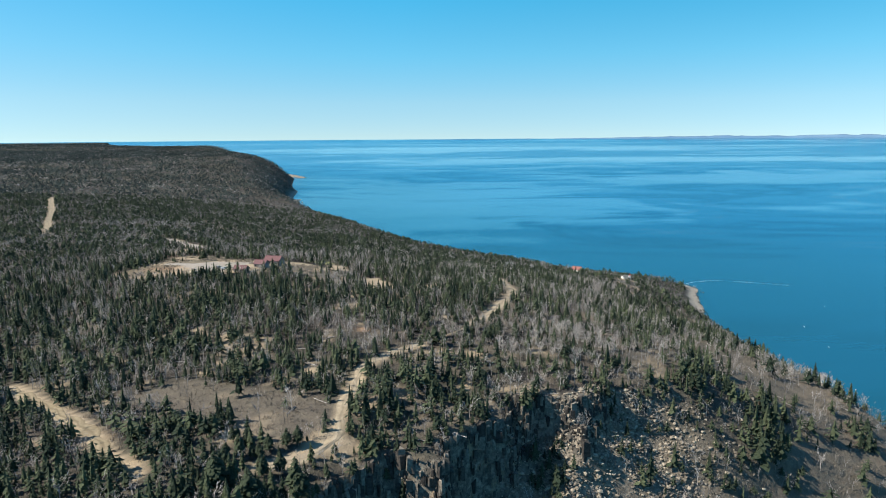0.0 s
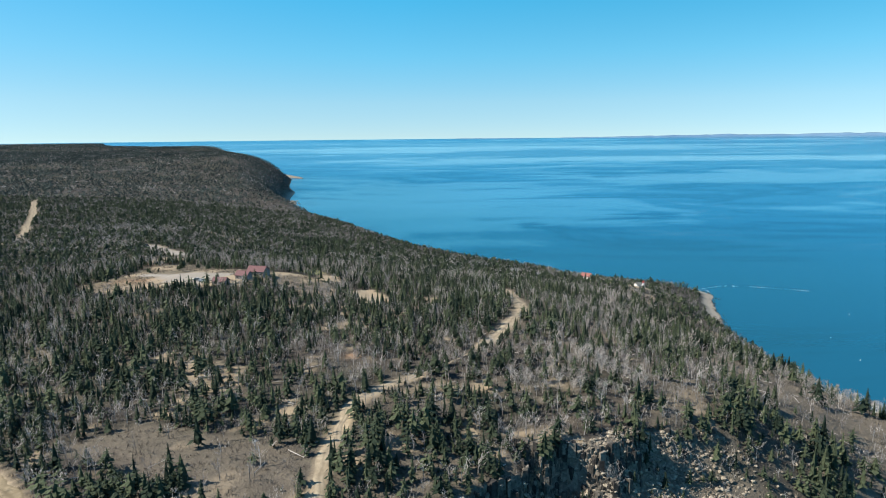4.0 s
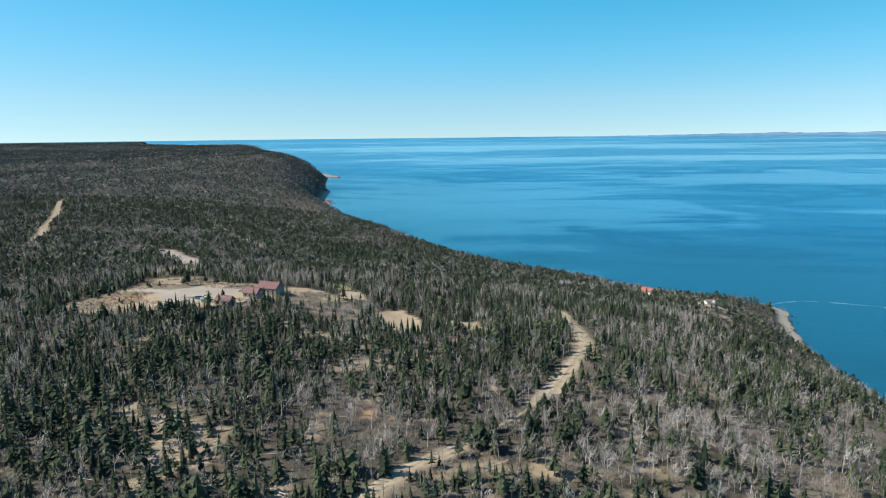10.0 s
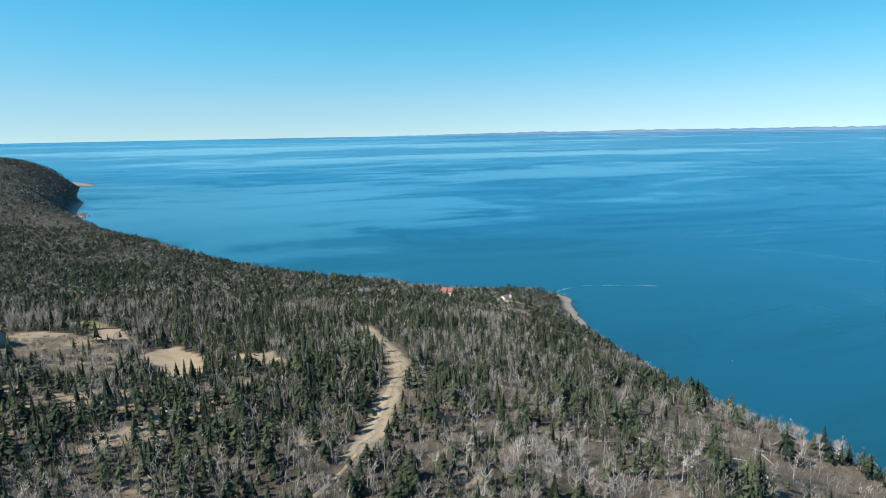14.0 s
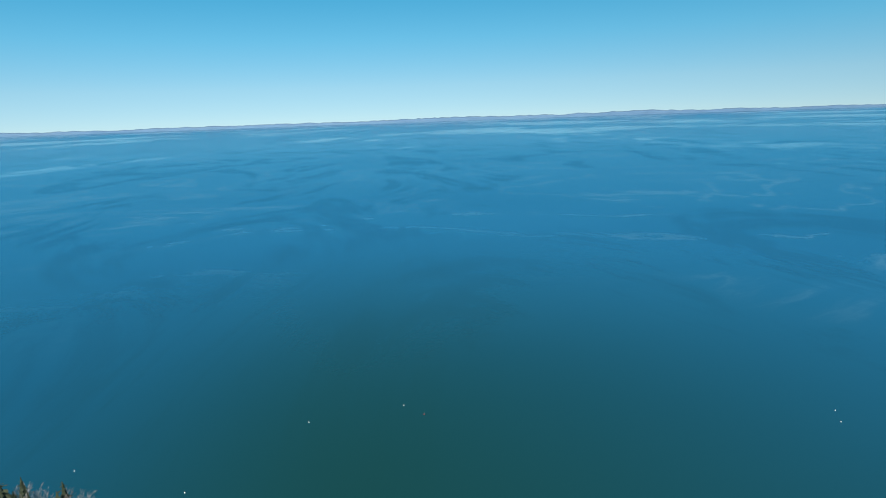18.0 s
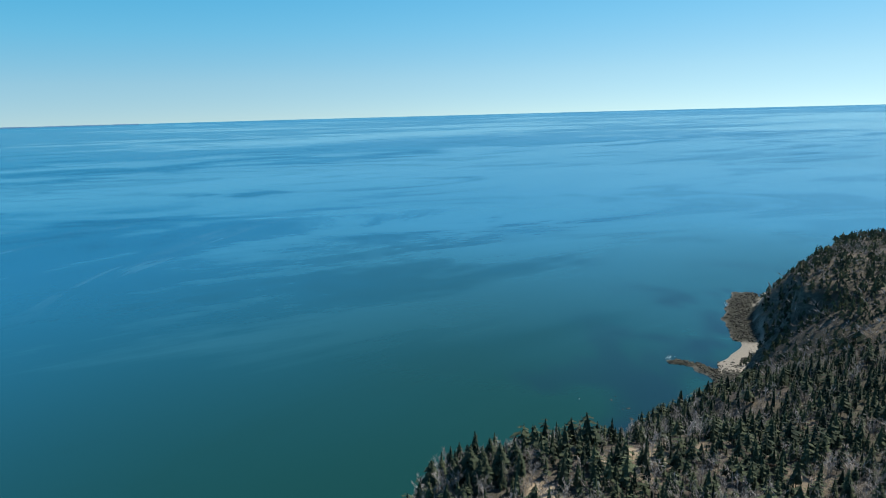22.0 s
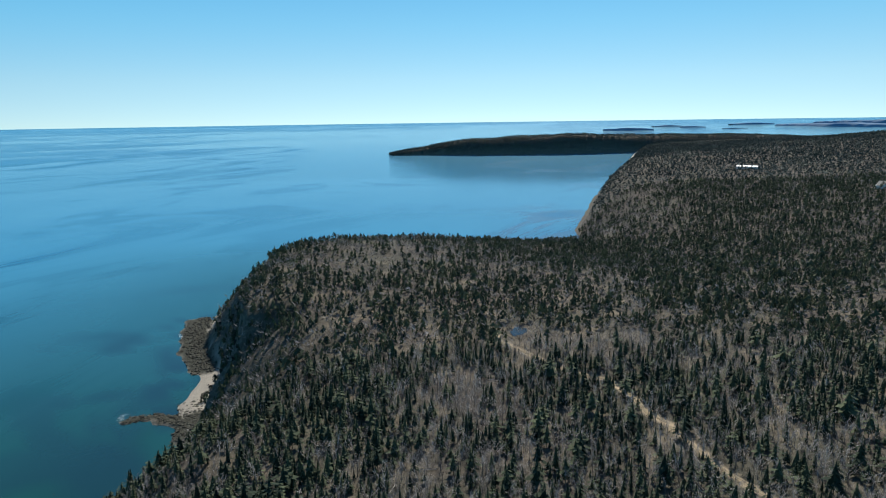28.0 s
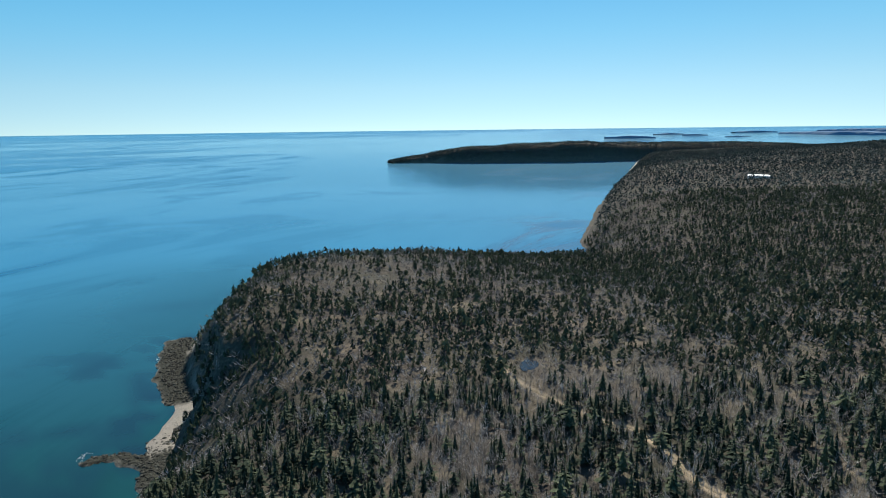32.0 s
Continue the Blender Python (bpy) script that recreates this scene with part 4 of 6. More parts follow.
def cover(x, y):
    """Shares of spruce, leafless trees and brush at a place, 0 to 1."""
    d, w = shore(x, y)
    patch = fnoise(x, y, 70, 51, 4)
    spot = fnoise(x, y, 20, 52, 3)
    spruce = sstep(0.31, 0.57, 0.50 * patch + 0.30 * spot + 0.20 * vnoise(x, y, 8, 55))
    wide = np.where((y > 900) | (x < -640), fnoise(x, y, 240, 58, 3), 0.5)
    bare = 0.42 + 0.58 * sstep(0.32, 0.56, 0.5 * (1 - patch) + 0.5 * fnoise(x, y, 45, 53, 3))
    brush = 0.35 + 0.65 * sstep(0.36, 0.6, 0.55 * (1 - patch) + 0.45 * fnoise(x, y, 25, 54, 3))
    gaps = sstep(0.58, 0.70, fnoise(x, y, 16, 43))
    thin = blob(x, y, 70, 318, 95, 42) * 1.3 + 0.7 * blob(x, y, 40, 365, 70, 50) + blob(x, y, 130, 420, 70, 90) * 0.35 + blob(x, y, 235, 370, 40, 70) * 0.9
    bog = inside(x, y, BOG) * 1.0
    alder = inside(x + 20 * (fnoise(x, y, 18, 57) - 0.5), y, ALDERS) * 0.8
    west = sstep(-130, -220, x)
    tip = blob(x, y, 235, 365, 45, 75)
    dense = blob(x, y, -170, 400, 130, 60) + blob(x, y, 110, 690, 130, 80) + blob(x, y, -60, 800, 140, 160) + blob(x, y, -240, -60, 160, 60) + 1.3 * blob(x, y, -390, -90, 90, 45) + 1.4 * blob(x, y, -475, -200, 75, 42) + 1.2 * blob(x, y, -400, -145, 50, 25) + blob(x, y, -320, -20, 50, 30) + blob(x, y, -600, 230, 110, 70) + blob(x, y, -740, 60, 90, 60) + blob(x, y, -1330, 260, 200, 120)
    band = sstep(0.38, 0.62, fnoise(x, y, 130, 56, 2))
    spruce = np.clip(spruce * (1 - west + west * (0.6 + 0.9 * band)) + (0.24 + 0.30 * band) * west + 0.42 * sstep(-640, -820, x) * (y < 900) + 1.4 * (wide - 0.5), 0, 1) * (1 - 0.78 * blob(x, y, -560, -120, 130, 75))
    for cx, cy, rx, ry in BARE_PATCHES:
        spruce = spruce * (1 - 0.6 * blob(x, y, cx, cy, rx, ry))
    spruce = np.clip(spruce * (1 - 0.52 * np.clip(thin, 0, 1)) + 0.40 * np.clip(dense, 0, 1), 0, 0.88)
    spruce = spruce * (1 - 0.93 * bog) * (1 - 0.85 * alder) * (1 - 0.6 * gaps)
    bare = np.clip(bare + 0.05 * thin + 0.25 * alder - 0.05 * np.clip(dense, 0, 1), 0, 1) * (1 - 0.9 * bog)
    brush = np.clip(brush + 0.8 * thin + bog + 0.6 * alder + (x > 135) * (y < 500) * (y > 235), 0, 1)
    # steep shore slopes: few trees, none on the beach
    steep = np.where(d < w * 1.02, np.where(d < np.where(x < -640, 4, 14), 0.0, 0.75 - np.where(x < -300, 0.2, 0.6) * cliffness(x, y)), 1.0)
    head = (d < 190) & (y > 1900)
    steep = np.where(head & (d > 40), 0.7, steep)
    rim = 1 - 0.86 * sstep(120, 160, x) * sstep(230, 250, y) * (1 - sstep(430, 520, y))
    openm = (open_mask(x, y) < 0.3) * 1.0
    pond = 1 - (np.hypot((x + 424) / 9, (y - 56) / 6) < 1.2)
    k = steep * openm * pond
    bare = bare * (1 - 0.82 * (1 - rim))
    spruce = spruce * k * rim
    for cx, cy, rx, ry in STANDS:
        spruce = np.maximum(spruce, 1.15 * blob(x, y, cx, cy, rx, ry) * openm * (d > 20))
    return spruce, bare * k, brush * np.where(d < 16, 0, 1) * openm * pond


def plant():
    rng = np.random.default_rng(11)
    # near woods
    x, y = sow(-640, 380, -330, 720, 3.1, rng)
    near = np.hypot(x + 20, y - 240) < 420
    lx, ly = x[near], y[near]
    sp, ba, br = cover(lx, ly)
    r = rng.random(len(lx))
    is_spruce = r < sp * 0.80
    is_bare = ~is_spruce & (rng.random(len(lx)) < ba * 0.74)
    young = rng.random(len(lx))

    def pts(m, X, Y):
        z = ground_height(X[m], Y[m])
        return np.stack([X[m], Y[m], z], 1)

    sx = pts(is_spruce, lx, ly)
    sh = np.clip(rng.normal(7.2, 2.2, len(sx)), 2.3, 13.0) * np.where(young[is_spruce] < 0.3, rng.uniform(0.3, 0.7, len(sx)), 1.0) * (1 + 0.35 * blob(sx[:, 0], sx[:, 1], -90, -25, 60, 40))
    sh = sh * np.where((sx[:, 0] > 150) & (sx[:, 1] < 520), 1.35, 1.0)
    sh = sh * (1 + 0.3 * np.max([blob(sx[:, 0], sx[:, 1], *s) for s in STANDS], axis=0))
    bx = pts(is_bare, lx, ly)
    bh = np.clip(rng.normal(7.4, 1.9, len(bx)), 3.5, 12.0)
    # middle distance
    x2, y2 = sow(-1250, 420, -420, 1500, 3.9, rng)
    r2 = np.hypot(x2 + 20, y2 - 240)
    m2 = (r2 >= 420) & (r2 < 1250)
    x2, y2 = x2[m2], y2[m2]
    hd = heading_of(x2, y2)
    m2 = (hd < 52) | (hd > 62)
    x2, y2 = x2[m2], y2[m2]
    sp2, ba2, br2 = cover(x2, y2)
    s2 = (sp2 > 0.03) & (rng.random(len(x2)) < sp2 * np.where(y2 > 560, 0.72, 0.80) + 0.5 * (vnoise(x2, y2, 20, 65) - 0.5))
    d2, w2 = shore(x2, y2)
    b2 = ~s2 & (d2 > np.where(x2 < -640, 4, 18)) & (open_mask(x2, y2) < 0.3) & (rng.random(len(x2)) < 0.2 + ba2 * 0.6)
    # far hills
    x3, y3 = sow(-6500, 100, -120, 7800, 8.8, rng)
    r3 = np.hypot(x3 - EYE[0], y3 - EYE[1])
    hd = heading_of(x3, y3)
    m3 = (np.hypot(x3 + 20, y3 - 240) >= 1250) & (r3 < 8500) & ((hd < 46) | ((hd > 69) & (r3 < 4600))) & ((r3 < 4000) | (rng.random(len(x3)) < 0.35))
    x3, y3 = x3[m3], y3[m3]
    sp3, ba3, br3 = cover(x3, y3)
    d3, w3 = shore(x3, y3)
    s3 = (d3 > 20) & (rng.random(len(x3)) < 0.12 + sp3 * 0.78 + 0.28 * (y3 < 1200) + 0.9 * (vnoise(x3, y3, 30, 65) - 0.5))
    b3 = ~s3 & (d3 > 20) & (rng.random(len(x3)) < 0.45 + ba3 * 0.5)

    # single trees that the camera passes nearest, each a thing with trunk and crown
    hx, hy = sx[:, 0], sx[:, 1]
    rank = np.minimum.reduce([np.hypot(hx - 10, hy - 340) - 10, np.hypot(hx + 62, hy - 205), np.hypot(hx + 80, hy + 5) + 8, np.hypot(hx - 235, hy - 380) + 5,
                              np.hypot(hx + 210, hy - 55) + 5])
    single = np.zeros(len(sx), dtype=bool)
    single[np.argsort(rank)[:300]] = True
    rank = np.minimum.reduce([np.hypot(bx[:, 0] - 60, bx[:, 1] - 320), np.hypot(bx[:, 0] + 85, bx[:, 1] + 5) + 12, np.hypot(bx[:, 0] - 225, bx[:, 1] - 390) + 5])
    bsingle = np.zeros(len(bx), dtype=bool)
    bsingle[np.argsort(rank)[:220]] = True

    shp = np.random.default_rng(5)
    fine = [spruce_crown(shp, 120, s, k, 8) for s, k in ((0.24, 0), (0.28, 0.4), (0.21, 0), (0.29, 0.6))]
    coarse = [spruce_crown(shp, 21, s, k, 4) for s, k in ((0.26, 0), (0.31, 0.2), (0.21, 0), (0.34, 0.45), (0.28, 0.3), (0.31, 0.6), (0.24, 0.1))]
    trunk_v, trunk_f = stick((0, 0, -0.06), (0, 0, 0.85), 0.016, 0.004, 5)
    meshes = [grid_mesh("crown", v, f, [M_SPRUCE], [("tint", np.full(len(v), t))]) for (v, f), t in zip(fine, (0.15, 0.45, 0.85, 0.35))]
    tmesh = grid_mesh("trunk", trunk_v, trunk_f, [M_BARK], [("tint", np.full(len(trunk_v), 0.2))])
    for (px, py, pz), h, a in zip(sx[single], sh[single], rng.random(300) * 6.28):
        k = int(a * 100) % len(meshes)
        e = new("spruce_tree")
        e.matrix_basis = Matrix.LocRotScale((px, py, pz), Euler((0, 0, a)), (h, h, h))
        for nm, me in (("trunk", tmesh), ("crown", meshes[k])):
            c = new(nm, me)
            c.parent = e
        size = "young" if h < 5 else ("tall" if h > 9 else "slender")
        tagged(e, size + " dark green spruce tree standing in the coastal woods", "tree", "spruces in the woods")
    bfine = [bare_tree(shp, 11, 210, s, 0.0095) for s in (0.26, 0.32, 0.22, 0.38)]
    wmesh = [grid_mesh("trunk", v, f, [M_BARK], [("tint", np.full(len(v), t))]) for ((v, f), _), t in zip(bfine, (0.9, 0.6, 1.0, 0.4))]
    cmesh = [grid_mesh("twigs", v, f, [M_BARE], [("tint", np.full(len(v), t))]) for (_, (v, f)), t in zip(bfine, (0.6, 0.4, 0.9, 0.3))]
    for (px, py, pz), h, a in zip(bx[bsingle], bh[bsingle], rng.random(220) * 6.28):
        k = int(a * 100) % len(wmesh)
        e = new("birch_tree")
        e.matrix_basis = Matrix.LocRotScale((px, py, pz), Euler((0, 0, a)), (h, h, h))
        for nm, me in (("trunk", wmesh[k]), ("crown", cmesh[k])):
            c = new(nm, me)
            c.parent = e
        tagged(e, ("tall " if h > 8 else "small ") + "leafless grey birch tree with bare pale branches", "tree", "bare birches in the woods")

    # the rest of the woods
    q = sx[~single]
    full = [merge([c, stick((0, 0, -0.06), (0, 0, 0.6), 0.016, 0.006)]) for c in coarse]
    scatter("spruce_woods", full, q, sh[~single], rng.uniform(0.85, 1.5, len(q)), np.clip(rng.normal(0.42, 0.33, len(q)) + 0.3 * (fnoise(q[:, 0], q[:, 1], 60, 61) - 0.5), 0, 1), M_SPRUCE,
            "dense woods of dark green spruce trees on the plateau", "woods", rng)
    q = bx[~bsingle]
    bmid = [merge(bare_tree(shp, 7, 52, s, 0.013, True)) for s in (0.26, 0.34, 0.22, 0.38)]
    scatter("birch_woods", bmid, q, bh[~bsingle], rng.uniform(0.8, 1.2, len(q)), np.clip(rng.normal(0.5, 0.28, len(q)), 0, 1), M_BARE,
            "leafless grey birch and maple trees between the spruces", "woods", rng)
    q = pts(s2, x2, y2)
    mid = [spruce_far(shp, 8, s, k) for s, k in ((0.27, 0), (0.33, 0.3), (0.23, 0), (0.36, 0.9))]
    scatter("spruce_woods", mid, q, np.clip(rng.normal(6.3, 1.9, len(q)), 2.5, 11), rng.uniform(0.85, 1.35, len(q)), np.clip(rng.normal(0.35, 0.25, len(q)), 0, 1), M_SPRUCE,
            "spruce woods beyond the clearings and along the coast", "woods", rng)
    q = pts(b2, x2, y2)
    bfar = [bare_far(shp, 9, s, 0.030) for s in (0.36, 0.44, 0.30, 0.40)]
    scatter("birch_woods", bfar, q, np.clip(rng.normal(7.4, 1.8, len(q)), 3, 12), rng.uniform(0.9, 1.4, len(q)), np.clip(rng.normal(0.15, 0.2, len(q)) - 0.15 * (q[:, 0] < -650) + 0.25 + 0.6 * (fnoise(q[:, 0], q[:, 1], 90, 62) - 0.5), 0, 1), M_BARE_FAR,
            "leafless grey woods in the middle distance", "woods", rng)
    hill = [spruce_far(shp, 4, s) for s in (0.34, 0.42, 0.30)]
    p3, k3 = far(pts(s3, x3, y3))
    # hill spruces take the haze-tinted needle colour
    scatter("spruce_hills", hill, p3, np.clip(rng.normal(8.5, 2.0, len(p3)), 4, 13) * k3, rng.uniform(1.1, 1.9, len(p3)), np.clip(rng.normal(0.35, 0.25, len(p3)) - 0.15 * (p3[:, 1] < 1200) + 1.0 * (fnoise(p3[:, 0], p3[:, 1], 75, 64) - 0.5) + 0.6 * (vnoise(p3[:, 0], p3[:, 1], 24, 67) - 0.5), 0, 1), M_SPRUCE_HAZED,
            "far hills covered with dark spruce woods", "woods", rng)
    bhill = [bare_far(shp, 5, s, 0.10) for s in (0.55, 0.65, 0.48)]
    p3, k3 = far(pts(b3, x3, y3))
    scatter("birch_hills", bhill, p3, np.clip(rng.normal(8.0, 1.8, len(p3)), 4, 12) * k3, rng.uniform(0.8, 1.2, len(p3)), np.clip(rng.normal(0.25, 0.30, len(p3)) - 0.38 * (p3[:, 1] < 1200) + 1.2 * (fnoise(p3[:, 0], p3[:, 1], 85, 63) - 0.5) + 0.9 * (vnoise(p3[:, 0], p3[:, 1], 24, 66) - 0.5), 0, 1), M_BARE_FAR,
            "leafless grey-brown woods on the far hills", "woods", rng)

    # brush
    x4, y4 = sow(-560, 330, -200, 720, 2.9, rng)
    m4 = np.hypot(x4 + 20, y4 - 240) < 470
    x4, y4 = x4[m4], y4[m4]
    _, _, br4 = cover(x4, y4)
    b4 = rng.random(len(x4)) < br4 * 0.9
    q = pts(b4, x4, y4)
    clumps = [brush_clump(shp, 12, 0.035) for s in range(4)]
    scatter("brush", clumps, q, rng.uniform(0.7, 2.4, len(q)), rng.uniform(0.7, 1.3, len(q)), np.clip(rng.normal(0.45, 0.28, len(q)), 0, 1), M_BRUSH,
            "low leafless brown brush and dead stalks", "brush", rng)
    return meshes, tmesh, cmesh, wmesh


def fallen_wood():
    """Pale dead trunks lying in the woods."""
    rng = np.random.default_rng(31)
    n = 420
    x, y = rng.uniform(-260, 240, n), rng.uniform(150, 520, n)
    x = np.concatenate([x, rng.uniform(-420, -90, 160)])
    y = np.concatenate([y, rng.uniform(-60, 160, 160)])
    d, w = shore(x, y)
    ok = (d > w) & (open_mask(x, y) < 0.3)
    x, y = x[ok], y[ok]
    logs = []
    for k in range(5):
        pieces = [stick((-0.5, 0, 0.05), (0.5, rng.normal(0, 0.03), 0.07), 0.022, 0.010, 4)]
        for b in range(5):
            t = rng.uniform(-0.2, 0.45)
            a = rng.uniform(-1, 1)
            pieces.append(stick((t, 0, 0.06), (t + 0.1, a * 0.16, 0.1 + rng.random() * 0.1), 0.007, 0.003, 3))
        logs.append(merge(pieces))
    scatter("fallen_wood", logs, np.stack([x, y, ground_height(x, y)], 1), rng.uniform(4, 9, len(x)), np.ones(len(x)), rng.uniform(0.5, 1.0, len(x)), M_BARK,
            "pale dead trunks lying among the trees", "fallen wood", rng)


def yard_plants(crowns, trunk, twigs, wood):
    """Single spruces, round bushes and an old grey tree standing in the barn yard."""
    rng = np.random.default_rng(41)
    at = [(-205, 527, 11.5), (-211, 533, 4), (-198, 540, 5), (-188, 536, 6), (-226, 517, 4.5), (-229, 520, 4), (-222, 523, 3.5), (-164, 489, 4.5), (-184, 545, 7), (-236, 505, 2.5),
          (-224, 478, 3.5), (-220, 474, 3), (-215, 476, 2.2), (-244, 489, 5), (-248, 492, 5.5), (-241, 495, 4), (-118, 552, 4), (-113, 549, 5), (-126, 545, 3), (-172, 528, 2.6)]
    for px, py, h in at:
        z = float(ground_height(np.array([px]), np.array([py]))[0])
        a = rng.random() * 6.28
        fat = 1.0 if h > 6 else 1.5
        e = new("spruce_tree")
        e.matrix_basis = Matrix.LocRotScale((px, py, z), Euler((0, 0, a)), (h * fat, h * fat, h))
        for nm, me in (("trunk", trunk), ("crown", crowns[int(a * 50) % 4])):
            new(nm, me).parent = e
        tagged(e, ("tall lone" if h > 8 else "low bushy") + " spruce standing in the barn yard", "tree", "spruces in the yard")
    for px, py, h in ((-247, 517, 9.0), (-176, 556, 7.0), (-231, 548, 6.5), (-150, 520, 6.0)):
        z = float(ground_height(np.array([px]), np.array([py]))[0])
        e = new("birch_tree")
        e.matrix_basis = Matrix.LocRotScale((px, py, z), Euler((0, 0, px)), (h * 1.5, h * 1.5, h))
        for nm, me in (("trunk", wood[3]), ("crown", twigs[3])):
            new(nm, me).parent = e
        tagged(e, "broad old leafless grey tree at the edge of the yard", "tree", "bare trees in the yard")
    # brush and stumps in patches
    x, y = sow(-268, -85, 462, 585, 2.2, rng)
    m = (open_mask(x, y) > 0.4) & (open_mask(x, y) < 0.8) & (~inside(x, y, GRAVEL_YARD)) & (rng.random(len(x)) < 0.9 * sstep(0.36, 0.55, fnoise(x, y, 13, 49)))
    for bx, by in ((-156, 473), (-145.5, 491), (-138.5, 503)):
        m &= np.hypot(x - bx, y - by) > 9
    x, y = x[m], y[m]
    shp = np.random.default_rng(42)
    scatter("brush", [brush_clump(shp, 16, 0.05) for s in range(4)], np.stack([x, y, ground_height(x, y)], 1), rng.uniform(0.5, 1.6, len(x)), rng.uniform(0.8, 1.5, len(x)),
            np.clip(rng.normal(0.35, 0.3, len(x)), 0, 1), M_BRUSH, "low brown bushes and dead grass in the yard", "brush", rng)


SHAPES = plant()
yard_plants(*SHAPES)
fallen_wood()


# ---- rocks ----
def rock_shape(rng, flat=0.7, n=2):
    bm = bmesh.new()
    bmesh.ops.create_icosphere(bm, subdivisions=1, radius=0.5)
    v = np.array([p.co[:] for p in bm.verts])
    f = np.array([[q.index for q in p.verts] for p in bm.faces])
    bm.free()
    v = v * rng.uniform(0.6, 1.25, (len(v), 1)) * np.array((1.0, rng.uniform(0.6, 1.0), flat))
    return v, f


def block_shape(rng, sides=5):
    """A broken upright column of rock, height 1."""
    a = np.sort(rng.random(sides)) * 0.6 + np.arange(sides) * 2 * np.pi / sides
    r = rng.uniform(0.35, 0.6, sides)
    lo = np.stack([np.cos(a) * r * 1.15, np.sin(a) * r * 1.15, np.zeros(sides)], 1)
    hi = np.stack([np.cos(a) * r, np.sin(a) * r, rng.uniform(0.7, 1.0, sides)], 1) + np.array((rng.normal(0, 0.06), rng.normal(0, 0.06), 0))
    v = np.vstack([lo, hi, [hi.mean(0)]])
    f = []
    for i in range(sides):
        j = (i + 1) % sides
        f += [(i, j, sides + j), (i, sides + j, sides + i), (sides + i, sides + j, 2 * sides)]
    return v, np.array(f)


def strew(name, line, spread, count, lo, hi, mat, label, rng, flat=0.6, lift=0.0, level=None):
    p = smooth_line(line, 2.0)
    i = rng.integers(len(p), size=count)
    x = np.array([p[k].x for k in i]) + rng.normal(0, spread, count)
    y = np.array([p[k].y for k in i]) + rng.normal(0, spread, count)
    z = ground_height(x, y) if level is None else np.full(count, level) + rng.normal(0, 0.25, count)
    size = lo + (hi - lo) * rng.random(count) ** 2.5
    shapes = [rock_shape(rng, flat) for k in range(6)]
    return scatter(name, shapes, np.stack([x, y, z + lift * size], 1), size, rng.uniform(0.9, 1.6, count), rng.random(count), mat, label, "rocks", rng)


